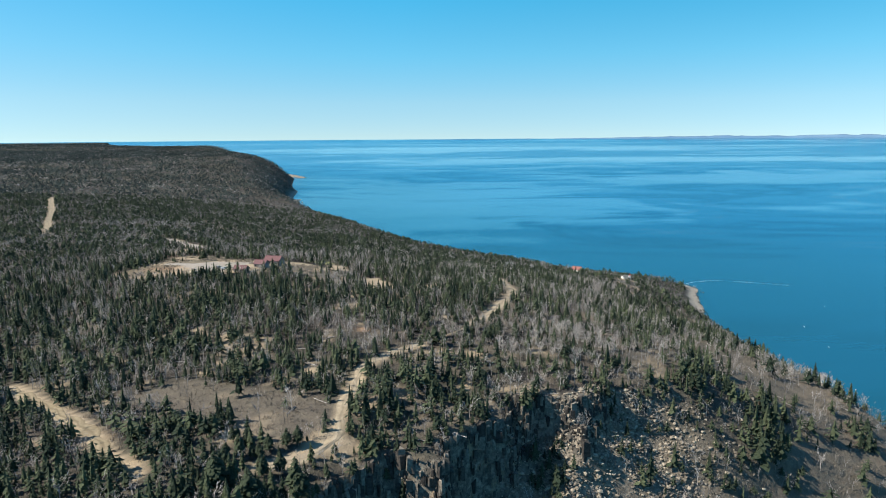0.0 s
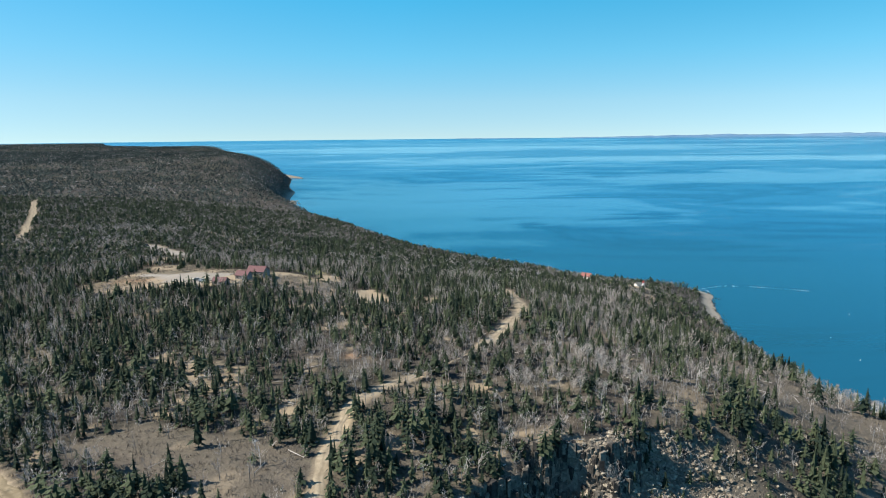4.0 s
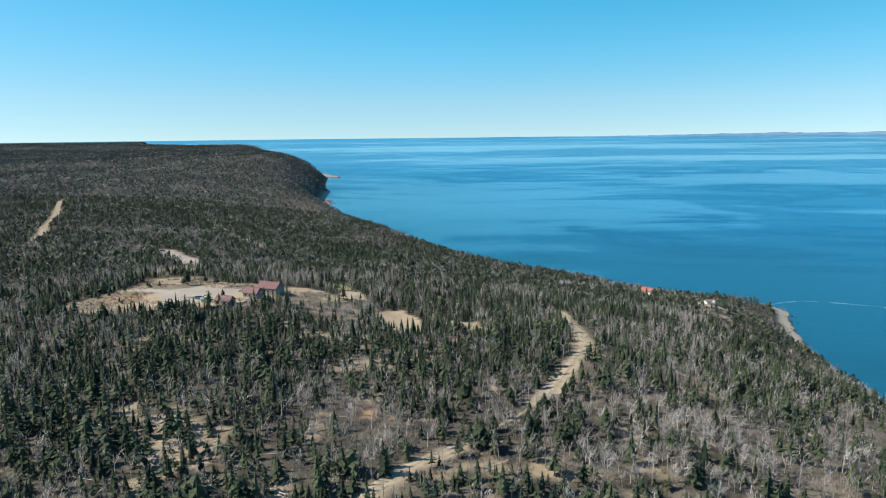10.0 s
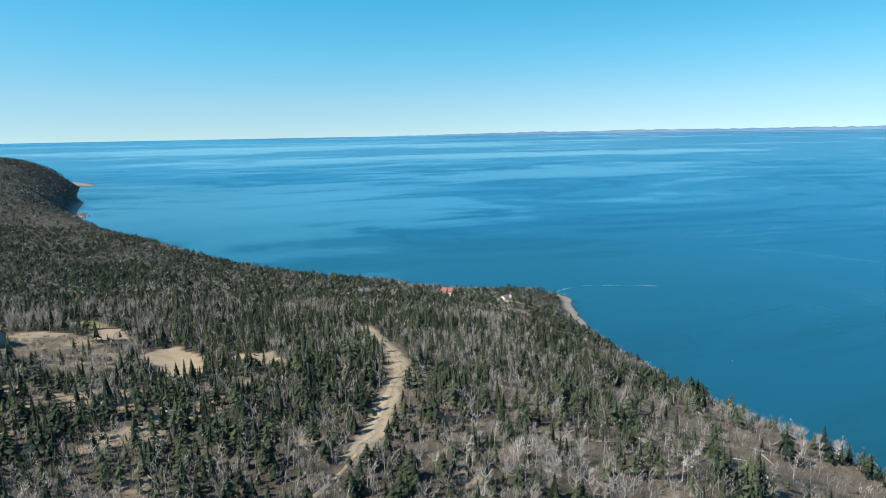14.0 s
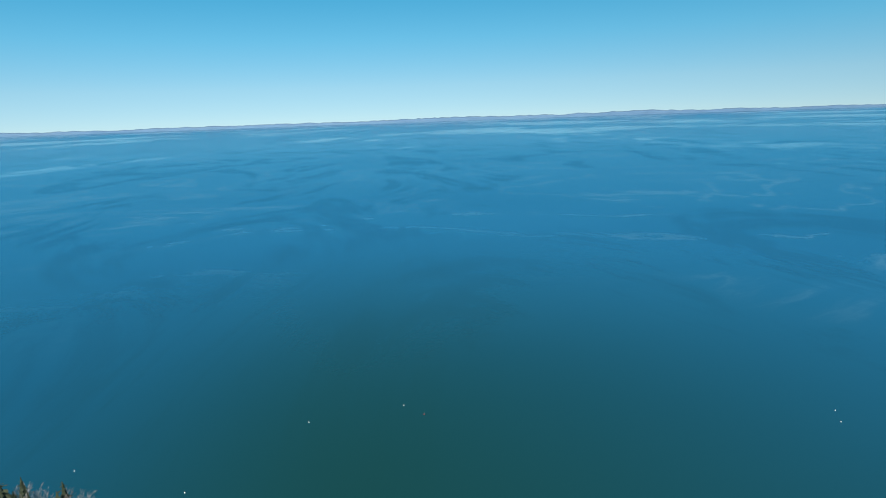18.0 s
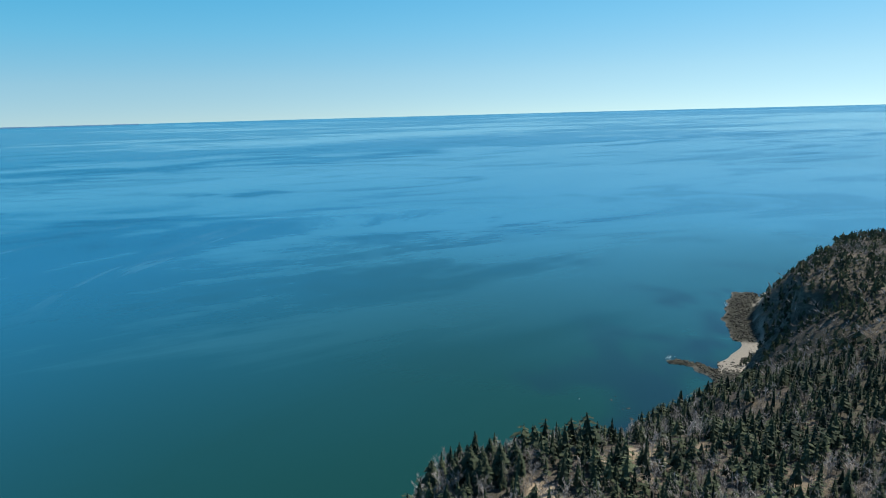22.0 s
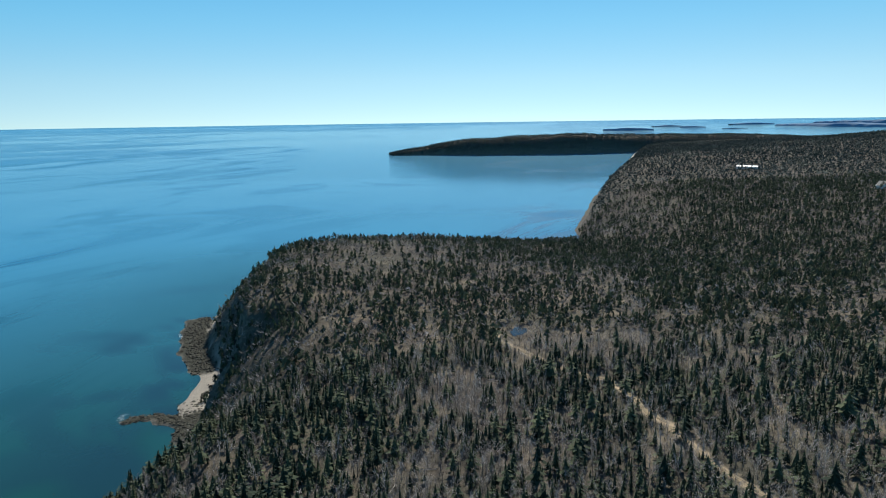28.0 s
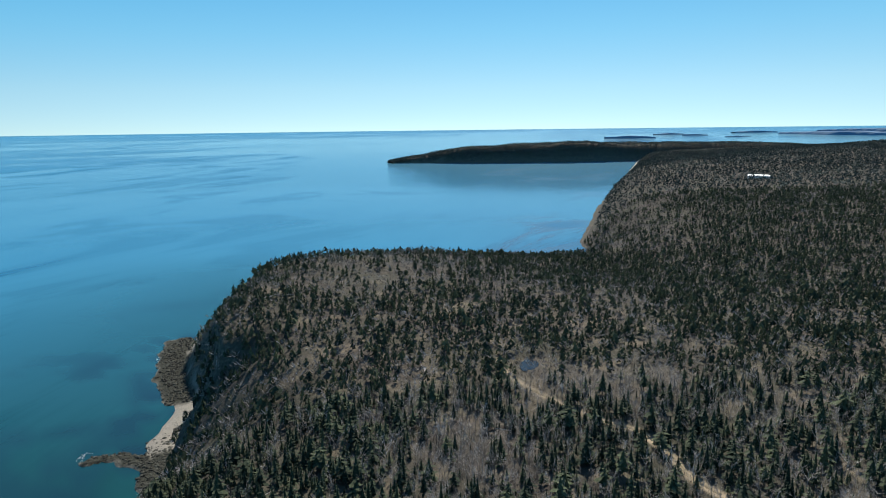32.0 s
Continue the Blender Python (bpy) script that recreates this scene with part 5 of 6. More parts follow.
def rocks():
    rng = np.random.default_rng(23)
    # columns in the cliff band
    x, y = sow(-120, 300, -90, 330, 2.0, rng)
    d, w = shore(x, y)
    ledge = w * (1 + 0.30 * (fnoise(x, y, 30, 12) - 0.5))
    u = d / ledge
    m = (u > 0.86) & (u < 1.02) & (rng.random(len(x)) < 0.85) & (fnoise(x, y, 34, 71) > 0.36) & (x < 170)
    x, y = x[m], y[m]
    z = ground_height(x, y)
    h = 1.2 + 4.5 * rng.random(len(x)) ** 2
    scatter("cliff_rocks", [block_shape(rng, k) for k in (4, 5, 3, 6, 4)] + [rock_shape(rng, 0.9) for k in range(4)], np.stack([x, y, z - h * 0.55], 1), h, rng.uniform(0.3, 0.65, len(x)), rng.random(len(x)) ** 1.5, M_ROCK,
            "broken grey basalt columns of the sea cliff", "cliff rock", rng)
    # the dark upright face beside the cove
    x, y = sow(-75, 75, 165, 285, 0.75, rng)
    d, w = shore(x, y)
    ledge = w * (1 + 0.30 * (fnoise(x, y, 30, 12) - 0.5) + 0.16 * (vnoise(x, y, 9, 13) - 0.5))
    m = (d / ledge > 0.90) & (d / ledge < 1.005) & (rng.random(len(x)) < 0.8)
    x, y = x[m], y[m]
    z = ground_height(x, y)
    h = 1.5 + 6.0 * rng.random(len(x)) ** 2
    scatter("cliff_rocks", [block_shape(rng, k) for k in (4, 5, 3, 6, 4)] + [rock_shape(rng, 1.0) for k in range(3)], np.stack([x, y, z - h * 0.6], 1), h, rng.uniform(0.25, 0.6, len(x)),
            rng.random(len(x)) ** 2 * 0.9, M_ROCK, "dark fractured basalt face of the sea cliff", "cliff rock", rng)
    x, y = sow(-640, -380, -320, -80, 4.0, rng)
    d, w = shore(x, y)
    u = d / w
    m = (u > 0.22) & (u < 0.9) & (rng.random(len(x)) < 0.35) & (fnoise(x, y, 30, 72) > 0.45)
    x, y = x[m], y[m]
    z = ground_height(x, y)
    h = rng.uniform(2.5, 6, len(x))
    # shade of the cliff face is put into the rock colour; no weed here
    scatter("cliff_rocks", [block_shape(rng, k) for k in (4, 5, 6)], np.stack([x, y, z - h * 0.55], 1), h, rng.uniform(0.4, 0.8, len(x)), rng.random(len(x)), M_WRACK_SHADE,
            "broken cliff rocks above the pebble beach, shade put into their dark colour", "cliff rock", rng)
    # scree of the cove
    x, y = sow(10, 150, 226, 300, 0.85, rng)
    d, w = shore(x, y)
    u = d / w
    m = (u > 0.2) & (u < 1.0) & (rng.random(len(x)) < 1.1 * np.clip(1.6 * blob(x, y, 72, 258, 42, 34), 0, 1) * sstep(0.22, 0.40, fnoise(x, y, 17, 73)))
    x, y = x[m], y[m]
    size = 0.5 + 2.0 * rng.random(len(x)) ** 3
    scatter("scree", [rock_shape(rng, 0.7) for k in range(7)], np.stack([x, y, ground_height(x, y) + 0.1 * size], 1), size, rng.uniform(0.9, 1.5, len(x)), rng.random(len(x)), M_SCREE,
            "tumbled tan and grey boulders of a rock slide", "scree", rng)
    strew("shore_rocks", [(-352, -160), (-372, -178), (-381, -200), (-376, -214), (-367, -228)], 5.5, 420, 0.6, 2.8, M_WRACK_SHADE, "dark weed-covered rocks of a low reef", rng, 0.55, 0.1)
    strew("shore_rocks", [(-390, -190), (-372, -174), (-356, -163)], 8, 520, 0.6, 2.6, M_WRACK_SHADE, "dark weed-covered rocks at the foot of the cliff", rng, 0.5)
    strew("shore_rocks", [(-458, -232), (-480, -258), (-512, -290), (-545, -318), (-585, -330)], 7, 1300, 0.6, 3.0, M_WRACK_SHADE, "dark wave-cut rock platform strewn with weed", rng, 0.5, 0.1)
    strew("shore_rocks", [(-246, -136), (-262, -146), (-282, -155)], 6, 170, 0.8, 3.4, M_WRACK_SHADE, "dark rocks at the water's edge", rng, 0.5, 0.1)
    strew("shore_rocks", [(-268, -150), (-276, -176), (-282, -192)], 3.5, 60, 1.0, 4.0, M_WRACK_SHADE, "drowned dark rocks just under the water", rng, 0.3, level=-0.5)
    strew("shore_rocks", [(-478, 1970), (-486, 2020), (-492, 2085), (-520, 2170)], 9, 260, 2.0, 8.0, M_SCREE, "tan rocks along the foot of the far headland", rng, 0.5, level=1.0)
    strew("shore_rocks", [(286, 336), (296, 322), (300, 312)], 4.5, 90, 1.0, 5.0, M_WRACK_SHADE, "dark boulders in the water below the point", rng, 0.6, level=0.0)
    strew("shore_rocks", [(350, 888), (357, 866), (345, 830), (332, 790), (318, 740)], 3.5, 350, 0.6, 2.4, M_WRACK_SHADE, "stones along the beach", rng, 0.6, level=0.3)


rocks()


# ---- buildings ----
def box(bm, x0, x1, y0, y1, z0, z1):
    v = [bm.verts.new(p) for p in ((x0, y0, z0), (x1, y0, z0), (x1, y1, z0), (x0, y1, z0), (x0, y0, z1), (x1, y0, z1), (x1, y1, z1), (x0, y1, z1))]
    for q in ((3, 2, 1, 0), (4, 5, 6, 7), (0, 1, 5, 4), (1, 2, 6, 5), (2, 3, 7, 6), (3, 0, 4, 7)):
        bm.faces.new([v[k] for k in q])


def box_part(name, dims, mat, parent, label="", bev=0.0):
    bm = bmesh.new()
    box(bm, *dims)
    if bev:
        bmesh.ops.bevel(bm, geom=bm.edges[:], offset=bev, segments=2, affect="EDGES")
    return part(name, bm, mat, parent, label)


def gable(name, x, y, turn, long, deep, wall, rise, m_wall, m_roof, label, windows=3, chimney=False, drop=1.2, doors=1, ridge_seams=True):
    z = float(ground_height(np.array([x]), np.array([y]))[0])
    e = new(name)
    e.matrix_basis = pose(x, y, z, 0, 0, turn)
    a, b = long / 2, deep / 2
    bm = bmesh.new()
    prof = [(-b, -drop), (b, -drop), (b, wall), (0, wall + rise), (-b, wall)]
    lo = [bm.verts.new((-a, py, pz)) for py, pz in prof]
    hi = [bm.verts.new((a, py, pz)) for py, pz in prof]
    bm.faces.new(lo[::-1])
    bm.faces.new(hi)
    for i in range(5):
        j = (i + 1) % 5
        bm.faces.new((lo[i], lo[j], hi[j], hi[i]))
    bmesh.ops.recalc_face_normals(bm, faces=bm.faces)
    walls = part("wall", bm, m_wall, e)
    # two roof slabs with an overhang
    run = math.hypot(b, rise)
    for s in (-1, 1):
        bm = bmesh.new()
        over, th = 0.5, 0.18
        ny, nz = s * rise / run, b / run
        y1, z1 = s * (b + over * b / run), wall - over * rise / run
        pts = [(0, wall + rise), (y1, z1)]
        quad = []
        for px in (-a - over, a + over):
            quad.append([bm.verts.new((px, py + ny * o, pz + nz * o)) for py, pz in pts for o in (0.03, th)])
        p, q = quad
        for f in ((p[0], p[1], p[3], p[2]), (q[0], q[2], q[3], q[1]), (p[1], q[1], q[3], p[3]), (p[0], p[2], q[2], q[0]), (p[2], p[3], q[3], q[2]), (p[0], q[0], q[1], p[1])):
            bm.faces.new(f)
        bmesh.ops.recalc_face_normals(bm, faces=bm.faces)
        part("roof", bm, m_roof, e)
    ridge = box_part("ridge_cap", (-a - 0.5, a + 0.5, -0.18, 0.18, wall + rise + 0.08, wall + rise + 0.24), m_roof, e)
    for s in (-1, 1):
        for i in range(windows):
            cx = -a + (i + 0.6) * long / (windows + 0.4)
            y0 = s * b
            w = box_part("window", (cx - 0.6, cx + 0.6, min(y0, y0 + s * 0.08), max(y0, y0 + s * 0.08), 0.9, 2.1), M_DOOR if m_wall is M_WALL_GREY else M_WALL_WHITE, e)
            box_part("pane", (cx - 0.5, cx + 0.5, min(y0 + s * 0.06, y0 + s * 0.1), max(y0 + s * 0.06, y0 + s * 0.1), 1.0, 2.0), M_GLASS, w)
    for i in range(doors):
        cy = (i - (doors - 1) / 2) * 3.0
        dr = box_part("door", (a - 0.02, a + 0.07, cy - 0.6 - 0.5 * (doors > 1), cy + 0.6 + 0.5 * (doors > 1), -0.05, 2.1 + 0.3 * (doors > 1)), M_DOOR if m_wall is not M_WALL_WHITE else M_RED, e)
        box_part("door_handle", (a + 0.07, a + 0.12, cy + 0.35, cy + 0.45, 1.0, 1.1), M_STEEL, dr)
    if chimney:
        ch = box_part("chimney", (0.8, 1.5, -0.35, 0.35, wall + rise * 0.5, wall + rise + 1.0), M_ROOF_GREY, e)
    tagged(e, label, "building")
    return e


gable("shed", -156, 473, -14, 10.0, 6.2, 2.6, 2.2, M_WALL_GREY, M_ROOF_RED, "grey wooden shed with a dark red metal roof", 2)
gable("barn", -145.5, 491, -14, 9.5, 7.5, 3.0, 2.6, M_WALL_GREY, M_ROOF_RED, "low grey barn with a dark red metal roof", 3, doors=2)
gable("barn", -138.5, 503, -14, 13.5, 9.5, 3.4, 3.2, M_WALL_GREY, M_ROOF_RED, "long grey barn with a dark red metal roof", 4, doors=2)
gable("house", 161, 734, -38, 11.0, 8.5, 4.4, 3.2, M_WALL_WHITE, M_ROOF_BRIGHT, "white wooden house with a bright red roof above the sea", 3, True)
gable("cottage", 80, 752, 15, 11.0, 8.0, 3.2, 2.6, M_WALL_GREY, M_ROOF_GREY, "grey cottage with a grey roof hidden among spruces", 3)
gable("cottage", 209, 703, 20, 6.0, 4.5, 2.6, 1.6, M_WALL_WHITE, M_ROOF_GREY, "small white keeper's building beside the light tower", 1)
gable("warehouse", -1418, 277, 70, 38.0, 14.0, 4.5, 2.0, M_WHITE, M_WHITE, "long white metal building on the wooded hill", 6, drop=3)
for hx, hy, ht in ((-1092, 418, 30), (-1098, 436, 80), (-1085, 445, 10), (-1120, 428, 50), (-1700, 640, 20), (-1740, 670, 60)):
    gable("house", hx, hy, ht, 11.0, 8.0, 4.0, 2.6, M_WALL_WHITE, M_ROOF_GREY, "distant white house among the trees", 2, drop=2.5)


def light_tower(x, y):
    z = float(ground_height(np.array([x]), np.array([y]))[0])
    e = new("light_tower")
    e.matrix_basis = pose(x, y, z, 0, 0, 15) @ Matrix.Scale(0.68, 4)

    def cone(name, r0, r1, z0, z1, mat, n=8):
        bm = bmesh.new()
        bmesh.ops.create_cone(bm, cap_ends=True, segments=n, radius1=r0, radius2=r1, depth=z1 - z0)
        bmesh.ops.translate(bm, verts=bm.verts, vec=(0, 0, (z0 + z1) / 2))
        return part(name, bm, mat, e)

    cone("tower", 2.4, 1.6, -1.0, 7.2, M_WALL_WHITE)
    cone("gallery", 2.2, 2.2, 7.2, 7.5, M_RED)
    cone("lantern", 1.1, 1.1, 7.5, 9.2, M_GLASS)
    cone("lantern_roof", 1.5, 0.15, 9.2, 10.3, M_RED)
    box_part("door", (2.2, 2.36, -0.5, 0.5, 0, 2.0), M_RED, e)
    tagged(e, "small white light tower with a red lantern roof", "lighthouse")


light_tower(216, 707)


# ---- vehicles and the yard ----
def vehicle(name, x, y, turn, paint, pickup, label):
    z = float(ground_height(np.array([x]), np.array([y]))[0])
    e = new(name)
    e.matrix_basis = pose(x, y, z, 0, 0, turn)
    bm = bmesh.new()
    box(bm, -2.7, 2.7, -0.95, 0.95, 0.45, 1.1)
    if pickup:
        box(bm, -2.6, -0.7, -0.95, -0.85, 1.1, 1.4)
        box(bm, -2.6, -0.7, 0.85, 0.95, 1.1, 1.4)
        box(bm, -2.68, -2.58, -0.95, 0.95, 1.1, 1.4)
    part("body", bm, paint, e)
    bm = bmesh.new()
    lo, hi = ((-0.7, 1.4), (-0.5, 0.8)) if pickup else ((-2.3, 1.5), (-1.7, 0.8))
    v = [bm.verts.new(p) for p in ((lo[0], -0.9, 1.1), (lo[1], -0.9, 1.1), (lo[1], 0.9, 1.1), (lo[0], 0.9, 1.1), (hi[0], -0.72, 1.85), (hi[1], -0.72, 1.85), (hi[1], 0.72, 1.85), (hi[0], 0.72, 1.85))]
    for q in ((4, 5, 6, 7), (0, 1, 5, 4), (1, 2, 6, 5), (2, 3, 7, 6), (3, 0, 4, 7), (3, 2, 1, 0)):
        bm.faces.new([v[k] for k in q])
    part("cabin_glass", bm, M_GLASS, e)
    box_part("cabin_roof", (hi[0] - 0.05, hi[1] + 0.05, -0.75, 0.75, 1.84, 1.92), paint, e)
    for wx in (-1.75, 1.75):
        for wy in (-0.92, 0.92):
            bm = bmesh.new()
            bmesh.ops.create_cone(bm, cap_ends=True, segments=14, radius1=0.4, radius2=0.4, depth=0.26)
            bmesh.ops.rotate(bm, verts=bm.verts, matrix=Matrix.Rotation(radians(90), 3, "X"))
            bmesh.ops.translate(bm, verts=bm.verts, vec=(wx, wy, 0.4))
            wheel = part("wheel", bm, M_BLACK, e)
            bm = bmesh.new()
            bmesh.ops.create_cone(bm, cap_ends=True, segments=10, radius1=0.22, radius2=0.22, depth=0.28)
            bmesh.ops.rotate(bm, verts=bm.verts, matrix=Matrix.Rotation(radians(90), 3, "X"))
            bmesh.ops.translate(bm, verts=bm.verts, vec=(wx, wy, 0.4))
            part("rim", bm, M_STEEL, wheel)
    for wy in (-0.7, 0.7):
        box_part("headlight", (2.68, 2.74, wy - 0.2, wy + 0.2, 0.75, 0.95), M_WALL_WHITE, e)
        box_part("tail_light", (-2.74, -2.68, wy - 0.15, wy + 0.15, 0.75, 1.0), M_RED, e)
    tagged(e, label, "vehicle")


vehicle("pickup_truck", -171, 479, 12, M_WHITE, True, "white pickup truck parked in the gravel yard")
vehicle("car", -176, 482, 8, M_STEEL, False, "silver car parked beside the pickup in the yard")
vehicle("car", -331, 735, 60, M_CAR_DARK, False, "black car parked on the gravel lane")


def lumber_stack(x, y, turn, long, wide, tall):
    z = float(ground_height(np.array([x]), np.array([y]))[0])
    e = new("lumber_stack")
    e.matrix_basis = pose(x, y, z, 0, 0, turn)
    r = random.Random(int(x * 7 + y))
    rows, cols = 4, 5
    for i in range(rows):
        for j in range(cols):
            y0 = -wide / 2 + j * wide / cols
            o = r.uniform(-0.3, 0.3)
            box_part("board", (-long / 2 + o, long / 2 + o, y0 + 0.02, y0 + wide / cols - 0.02, i * tall / rows + 0.02, (i + 1) * tall / rows), M_LUMBER, e)
    tagged(e, "long stack of pale sawn lumber on the ground", "lumber stack", "stacks of lumber in the yard")


for lx, ly, lt, ln in ((-190, 471, 55, 16.0), (-187.5, 469.5, 55, 15.0), (-180, 486, 15, 6.0), (-174, 488, 20, 5.0), (-147, 476, 70, 5.0)):
    lumber_stack(lx, ly, lt, ln, 1.5, 1.5 if ln > 10 else 0.8)


def utility_pole(x, y, turn):
    z = float(ground_height(np.array([x]), np.array([y]))[0])
    e = new("utility_pole")
    e.matrix_basis = pose(x, y, z, 0, 0, turn)
    bm = bmesh.new()
    bmesh.ops.create_cone(bm, cap_ends=True, segments=8, radius1=0.17, radius2=0.12, depth=10.5)
    bmesh.ops.translate(bm, verts=bm.verts, vec=(0, 0, 4.6))
    part("pole", bm, M_POLE, e)
    box_part("crossarm", (-1.2, 1.2, -0.06, 0.06, 9.1, 9.25), M_POLE, e)
    for s in (-1.0, 0.0, 1.0):
        box_part("insulator", (s - 0.06, s + 0.06, -0.06, 0.06, 9.25, 9.5), M_WALL_WHITE, e)
    tagged(e, "grey wooden utility pole beside the road", "utility pole", "utility poles")


for ux, uy, ut in ((58, 560, 80), (60, 600, 80), (62, 640, 80), (112, 640, 40), (-150, 530, 30), (-205, 575, 30), (-240, 640, 30), (-258, 826, 30), (-290, 872, 30), (-330, 925, 30), (-370, 978, 30), (-414, 1036, 30)):
    utility_pole(ux, uy, ut)


# ---- pond, foam, buoys, boats ----
def pond():
    pts = []
    a = np.arange(40) * 2 * np.pi / 40
    r = 1 + 0.35 * (vnoise(np.cos(a) * 3 + 10, np.sin(a) * 3 + 10, 1.0, 9) - 0.5)
    x, y = -424 + np.cos(a) * 8.5 * r, 56 + np.sin(a) * 5 * r
    z = float(ground_height(np.array([-424.0]), np.array([56.0]))[0]) + 0.7
    v = np.vstack([[(-424, 56, z)], np.stack([x, y, np.full(40, z)], 1)])
    f = [(0, 1 + i, 1 + (i + 1) % 40) for i in range(40)]
    tagged(new("pond", grid_mesh("pond", v, f, [M_POND])), "small dark blue pond among brown reeds", "pond", kind="structure")


pond()


def foam(line, width, label, seed):
    rng = np.random.default_rng(seed)
    p = smooth_line(line, 1.2)
    v, f = [], []
    for i in range(len(p) - 1):
        if vnoise(np.array([p[i].x]), np.array([p[i].y]), 5.0, seed)[0] < 0.3:
            continue
        t = (p[i + 1] - p[i]).normalized()
        s = Vector((-t.y, t.x, 0))
        for k in range(5):
            c = p[i] + s * rng.normal(0, width) + t * rng.uniform(-1, 1)
            q = rng.uniform(0.08, 0.4)
            n = len(v)
            v += [tuple(c + t * 1.2 * q * 1.5 + Vector((0, 0, 0.03))), tuple(c + s * q * 0.5 + Vector((0, 0, 0.03))), tuple(c - t * 1.2 * q * 1.5 + Vector((0, 0, 0.03))), tuple(c - s * q * 0.5 + Vector((0, 0, 0.03)))]
            f.append((n, n + 1, n + 2, n + 3))
    tagged(new("foam", grid_mesh("foam", np.array(v), np.array(f), [M_FOAM])), label, "foam", kind="stuff")


foam([(346, 880), (352, 891), (381, 907), (411, 912), (450, 900), (500, 880)], 0.9, "thin line of white foam curling off the beach corner", 1)
foam([(344, 893), (350, 888), (358, 884), (366, 884), (360, 876), (356, 862)], 3.5, "white surf at the corner of the beach", 2)
foam([(-372, -231), (-366, -230), (-362, -226)], 1.0, "white surf round the end of the reef", 3)
foam([(-534, -328), (-526, -322), (-519, -314)], 1.0, "white surf along the rock platform", 4)


def buoy(x, y, red):
    e = new("buoy")
    e.matrix_basis = pose(x, y, 0.1)
    bm = bmesh.new()
    bmesh.ops.create_icosphere(bm, subdivisions=2, radius=0.42)
    part("float", bm, M_RED if red else M_WHITE, e)
    bm = bmesh.new()
    bmesh.ops.create_cone(bm, cap_ends=True, segments=6, radius1=0.06, radius2=0.05, depth=1.2)
    bmesh.ops.translate(bm, verts=bm.verts, vec=(0, 0, 0.8))
    part("spindle", bm, M_POLE, e)
    tagged(e, ("red" if red else "white") + " fishing buoy floating on the sea", "buoy", "fishing buoys")


for bx_, by_, br_ in ((482, 765, 0), (410, 683, 0), (396, 614, 0), (352, 437, 0), (368, 402, 0), (352, 504, 0), (337, 323, 0), (417, 264, 0), (436, 197, 0), (420, 182, 1),
                      (393, -104, 0), (377, -97, 0), (274, -420, 0), (251, -52, 0), (-252, -195, 0)):
    buoy(bx_, by_, br_)


# ---- far land: the island, low islands and the opposite shore ----
def ridge_land(name, spine, half, heights, label, mat, n=9, rough=0.25, seed=0, trees=0):
    """A long wooded island: a spine in plan with half widths and heights along it, drawn in by far()."""
    line = smooth_line(spine, 40.0 if half[0] < 400 else 120.0)
    k = len(line)
    t = np.linspace(0, 1, k)
    hw = np.interp(t, np.linspace(0, 1, len(half)), half)
    hh = np.interp(t, np.linspace(0, 1, len(heights)), heights)
    xs, ys, zs = [], [], []
    for i, q in enumerate(line):
        d = (line[min(i + 1, k - 1)] - line[max(i - 1, 0)]).normalized()
        s = Vector((-d.y, d.x, 0))
        for j in range(n):
            u = j / (n - 1) * 2 - 1
            c = q + s * u * hw[i]
            xs.append(c.x)
            ys.append(c.y)
            zs.append(hh[i] * (1 - abs(u) ** 4) ** 0.8)
    x, y, z = np.array(xs), np.array(ys), np.array(zs)
    z = z * (1 - rough / 2 + rough * fnoise(x, y, 160, 80 + seed)) - 1.0
    idx = np.arange(k * n).reshape(k, n)
    quads = np.stack([idx[:-1, :-1], idx[:-1, 1:], idx[1:, 1:], idx[1:, :-1]], -1).reshape(-1, 4)
    p, _ = far(np.stack([x, y, z], 1))
    at = [(a, np.zeros(len(p))) for a in ("sand", "gravel", "lawn", "brush", "beach", "clay", "scree", "weed")] + [("rock", (z < hh.max() * 0.3) * 0.9), ("tint", fnoise(x, y, 300, 90 + seed))]
    ob = new(name, grid_mesh(name, p, quads, [mat], at, True))
    tagged(ob, label, "island", kind="structure")
    if trees:
        rng = np.random.default_rng(100 + seed)
        a, b, w = rng.random(trees) * (k - 1.001), rng.uniform(-0.93, 0.93, trees), None
        i0 = a.astype(int)
        j0 = (b * 0.5 + 0.5) * (n - 1.001)
        j1 = j0.astype(int)
        fa, fb = (a - i0)[:, None], (j0 - j1)[:, None]
        P = np.stack([x, y, z], 1).reshape(k, n, 3)
        c = (P[i0, j1] * (1 - fa) + P[i0 + 1, j1] * fa) * (1 - fb) + (P[i0, j1 + 1] * (1 - fa) + P[i0 + 1, j1 + 1] * fa) * fb
        q, kk = far(c)
        shp = np.random.default_rng(6)
        # same needles with haze in the colour
        scatter("spruce_hills", [spruce_far(shp, 5, s) for s in (0.34, 0.44)], q, rng.uniform(7, 15, trees) * kk, rng.uniform(1.0, 1.8, trees), np.clip(rng.normal(0.5, 0.25, trees), 0, 1), M_SPRUCE_HAZED,
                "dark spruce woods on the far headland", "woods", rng)


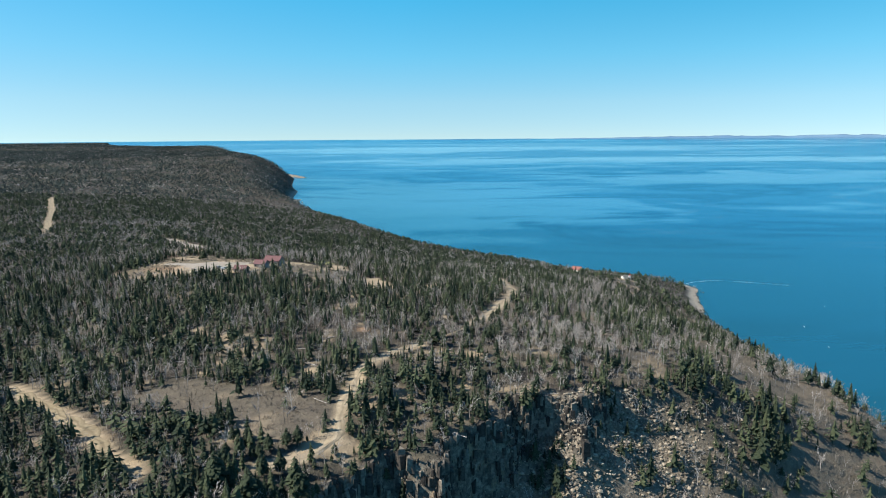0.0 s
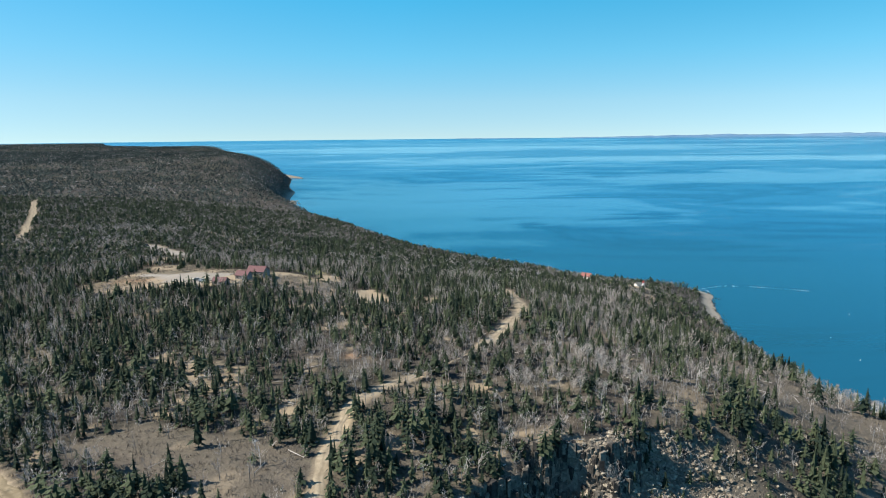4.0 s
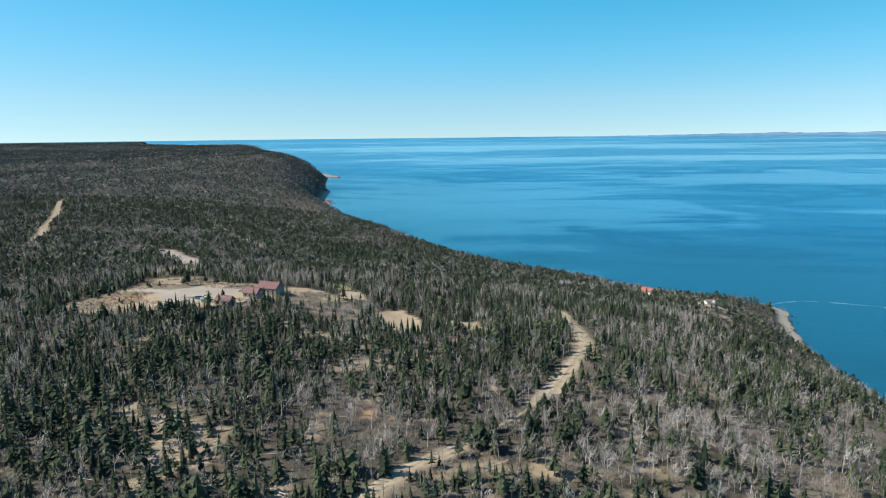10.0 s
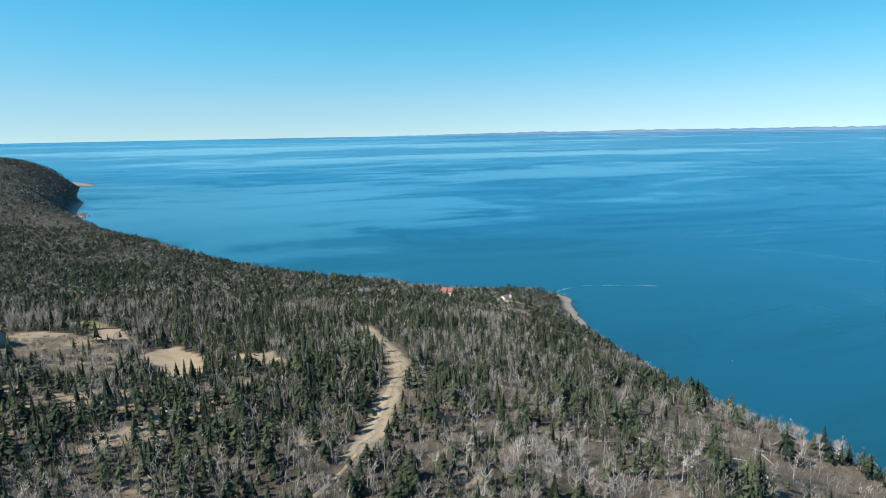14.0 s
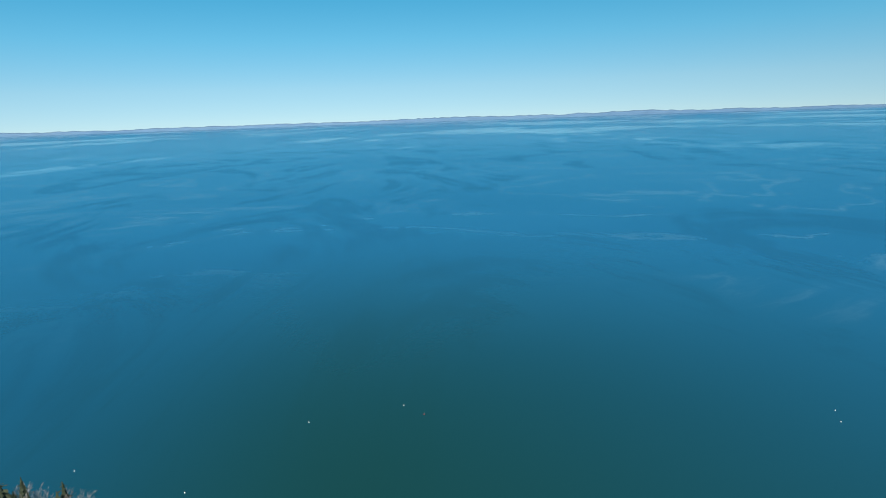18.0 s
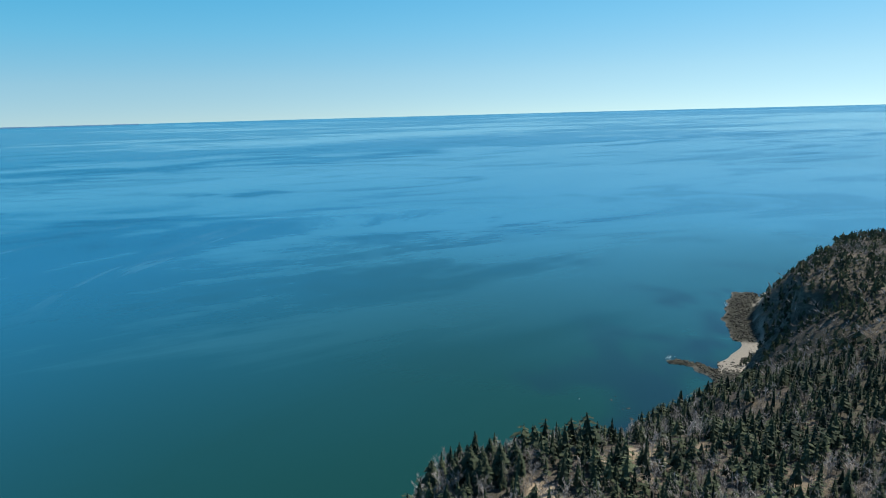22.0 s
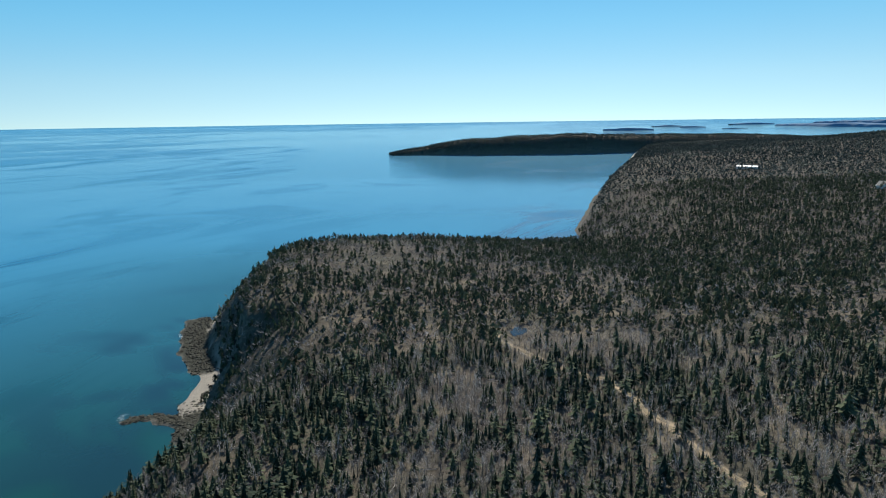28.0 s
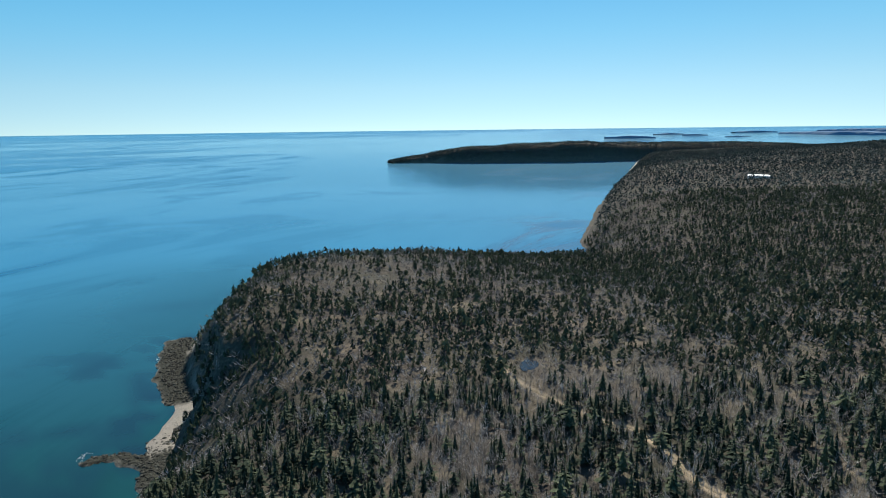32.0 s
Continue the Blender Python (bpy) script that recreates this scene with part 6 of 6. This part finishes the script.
ridge_land("island", [(-3620, -1510), (-3780, -1330), (-3950, -1000), (-4150, -600), (-4500, -50), (-4900, 500), (-5400, 1100)], [60, 260, 330, 340, 330, 260, 250],
           [6, 84, 106, 94, 86, 76, 45], "long dark wooded headland across the bay", M_GROUND, 13, 0.3, 1, 9000)
for k_, (ax, ay, bx_, by_, hw_, hh_) in enumerate(((-10700, -950, -10900, -180, 150, 45), (-14500, -300, -14900, 300, 200, 30), (-13300, 250, -13500, 700, 120, 28), (-16800, 1400, -17600, 2400, 300, 40),
                                                    (-11800, 900, -11900, 1300, 60, 14), (-14800, 2200, -11500, 3900, 500, 60), (-18000, 3500, -14500, 6000, 800, 90))):
    # island colour carries the haze of distance
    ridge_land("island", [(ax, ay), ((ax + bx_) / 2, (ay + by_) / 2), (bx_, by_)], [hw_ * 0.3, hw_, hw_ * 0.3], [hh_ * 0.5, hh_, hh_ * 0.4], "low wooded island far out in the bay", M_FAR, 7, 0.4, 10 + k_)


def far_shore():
    """The opposite shore, low, with the blue of distant haze put into its colour, right along the eastern horizon."""
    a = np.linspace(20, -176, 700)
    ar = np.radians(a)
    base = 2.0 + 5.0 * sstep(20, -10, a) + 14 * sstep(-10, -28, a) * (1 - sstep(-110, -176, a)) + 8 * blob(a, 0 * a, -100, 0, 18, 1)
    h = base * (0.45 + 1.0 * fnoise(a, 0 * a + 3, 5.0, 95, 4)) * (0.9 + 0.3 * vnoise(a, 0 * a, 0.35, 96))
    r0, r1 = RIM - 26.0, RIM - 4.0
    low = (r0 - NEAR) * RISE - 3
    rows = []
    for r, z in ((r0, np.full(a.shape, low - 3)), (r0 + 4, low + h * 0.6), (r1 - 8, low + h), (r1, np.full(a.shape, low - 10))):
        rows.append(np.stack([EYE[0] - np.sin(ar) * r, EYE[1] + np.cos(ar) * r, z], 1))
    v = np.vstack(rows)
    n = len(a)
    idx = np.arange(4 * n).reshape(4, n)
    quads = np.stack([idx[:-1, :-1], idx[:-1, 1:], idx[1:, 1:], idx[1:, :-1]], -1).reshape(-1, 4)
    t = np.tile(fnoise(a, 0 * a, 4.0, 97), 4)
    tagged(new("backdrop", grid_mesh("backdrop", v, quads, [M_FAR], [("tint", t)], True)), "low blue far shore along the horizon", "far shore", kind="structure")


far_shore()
ridge_land("sandbar", [(-905, 3600), (-840, 3500), (-770, 3400), (-728, 3338)], [30, 36, 26, 10], [9, 6, 4, 2], "low tan sandbar at the foot of the far headland", M_SCREE, 7, 0.3, 30)
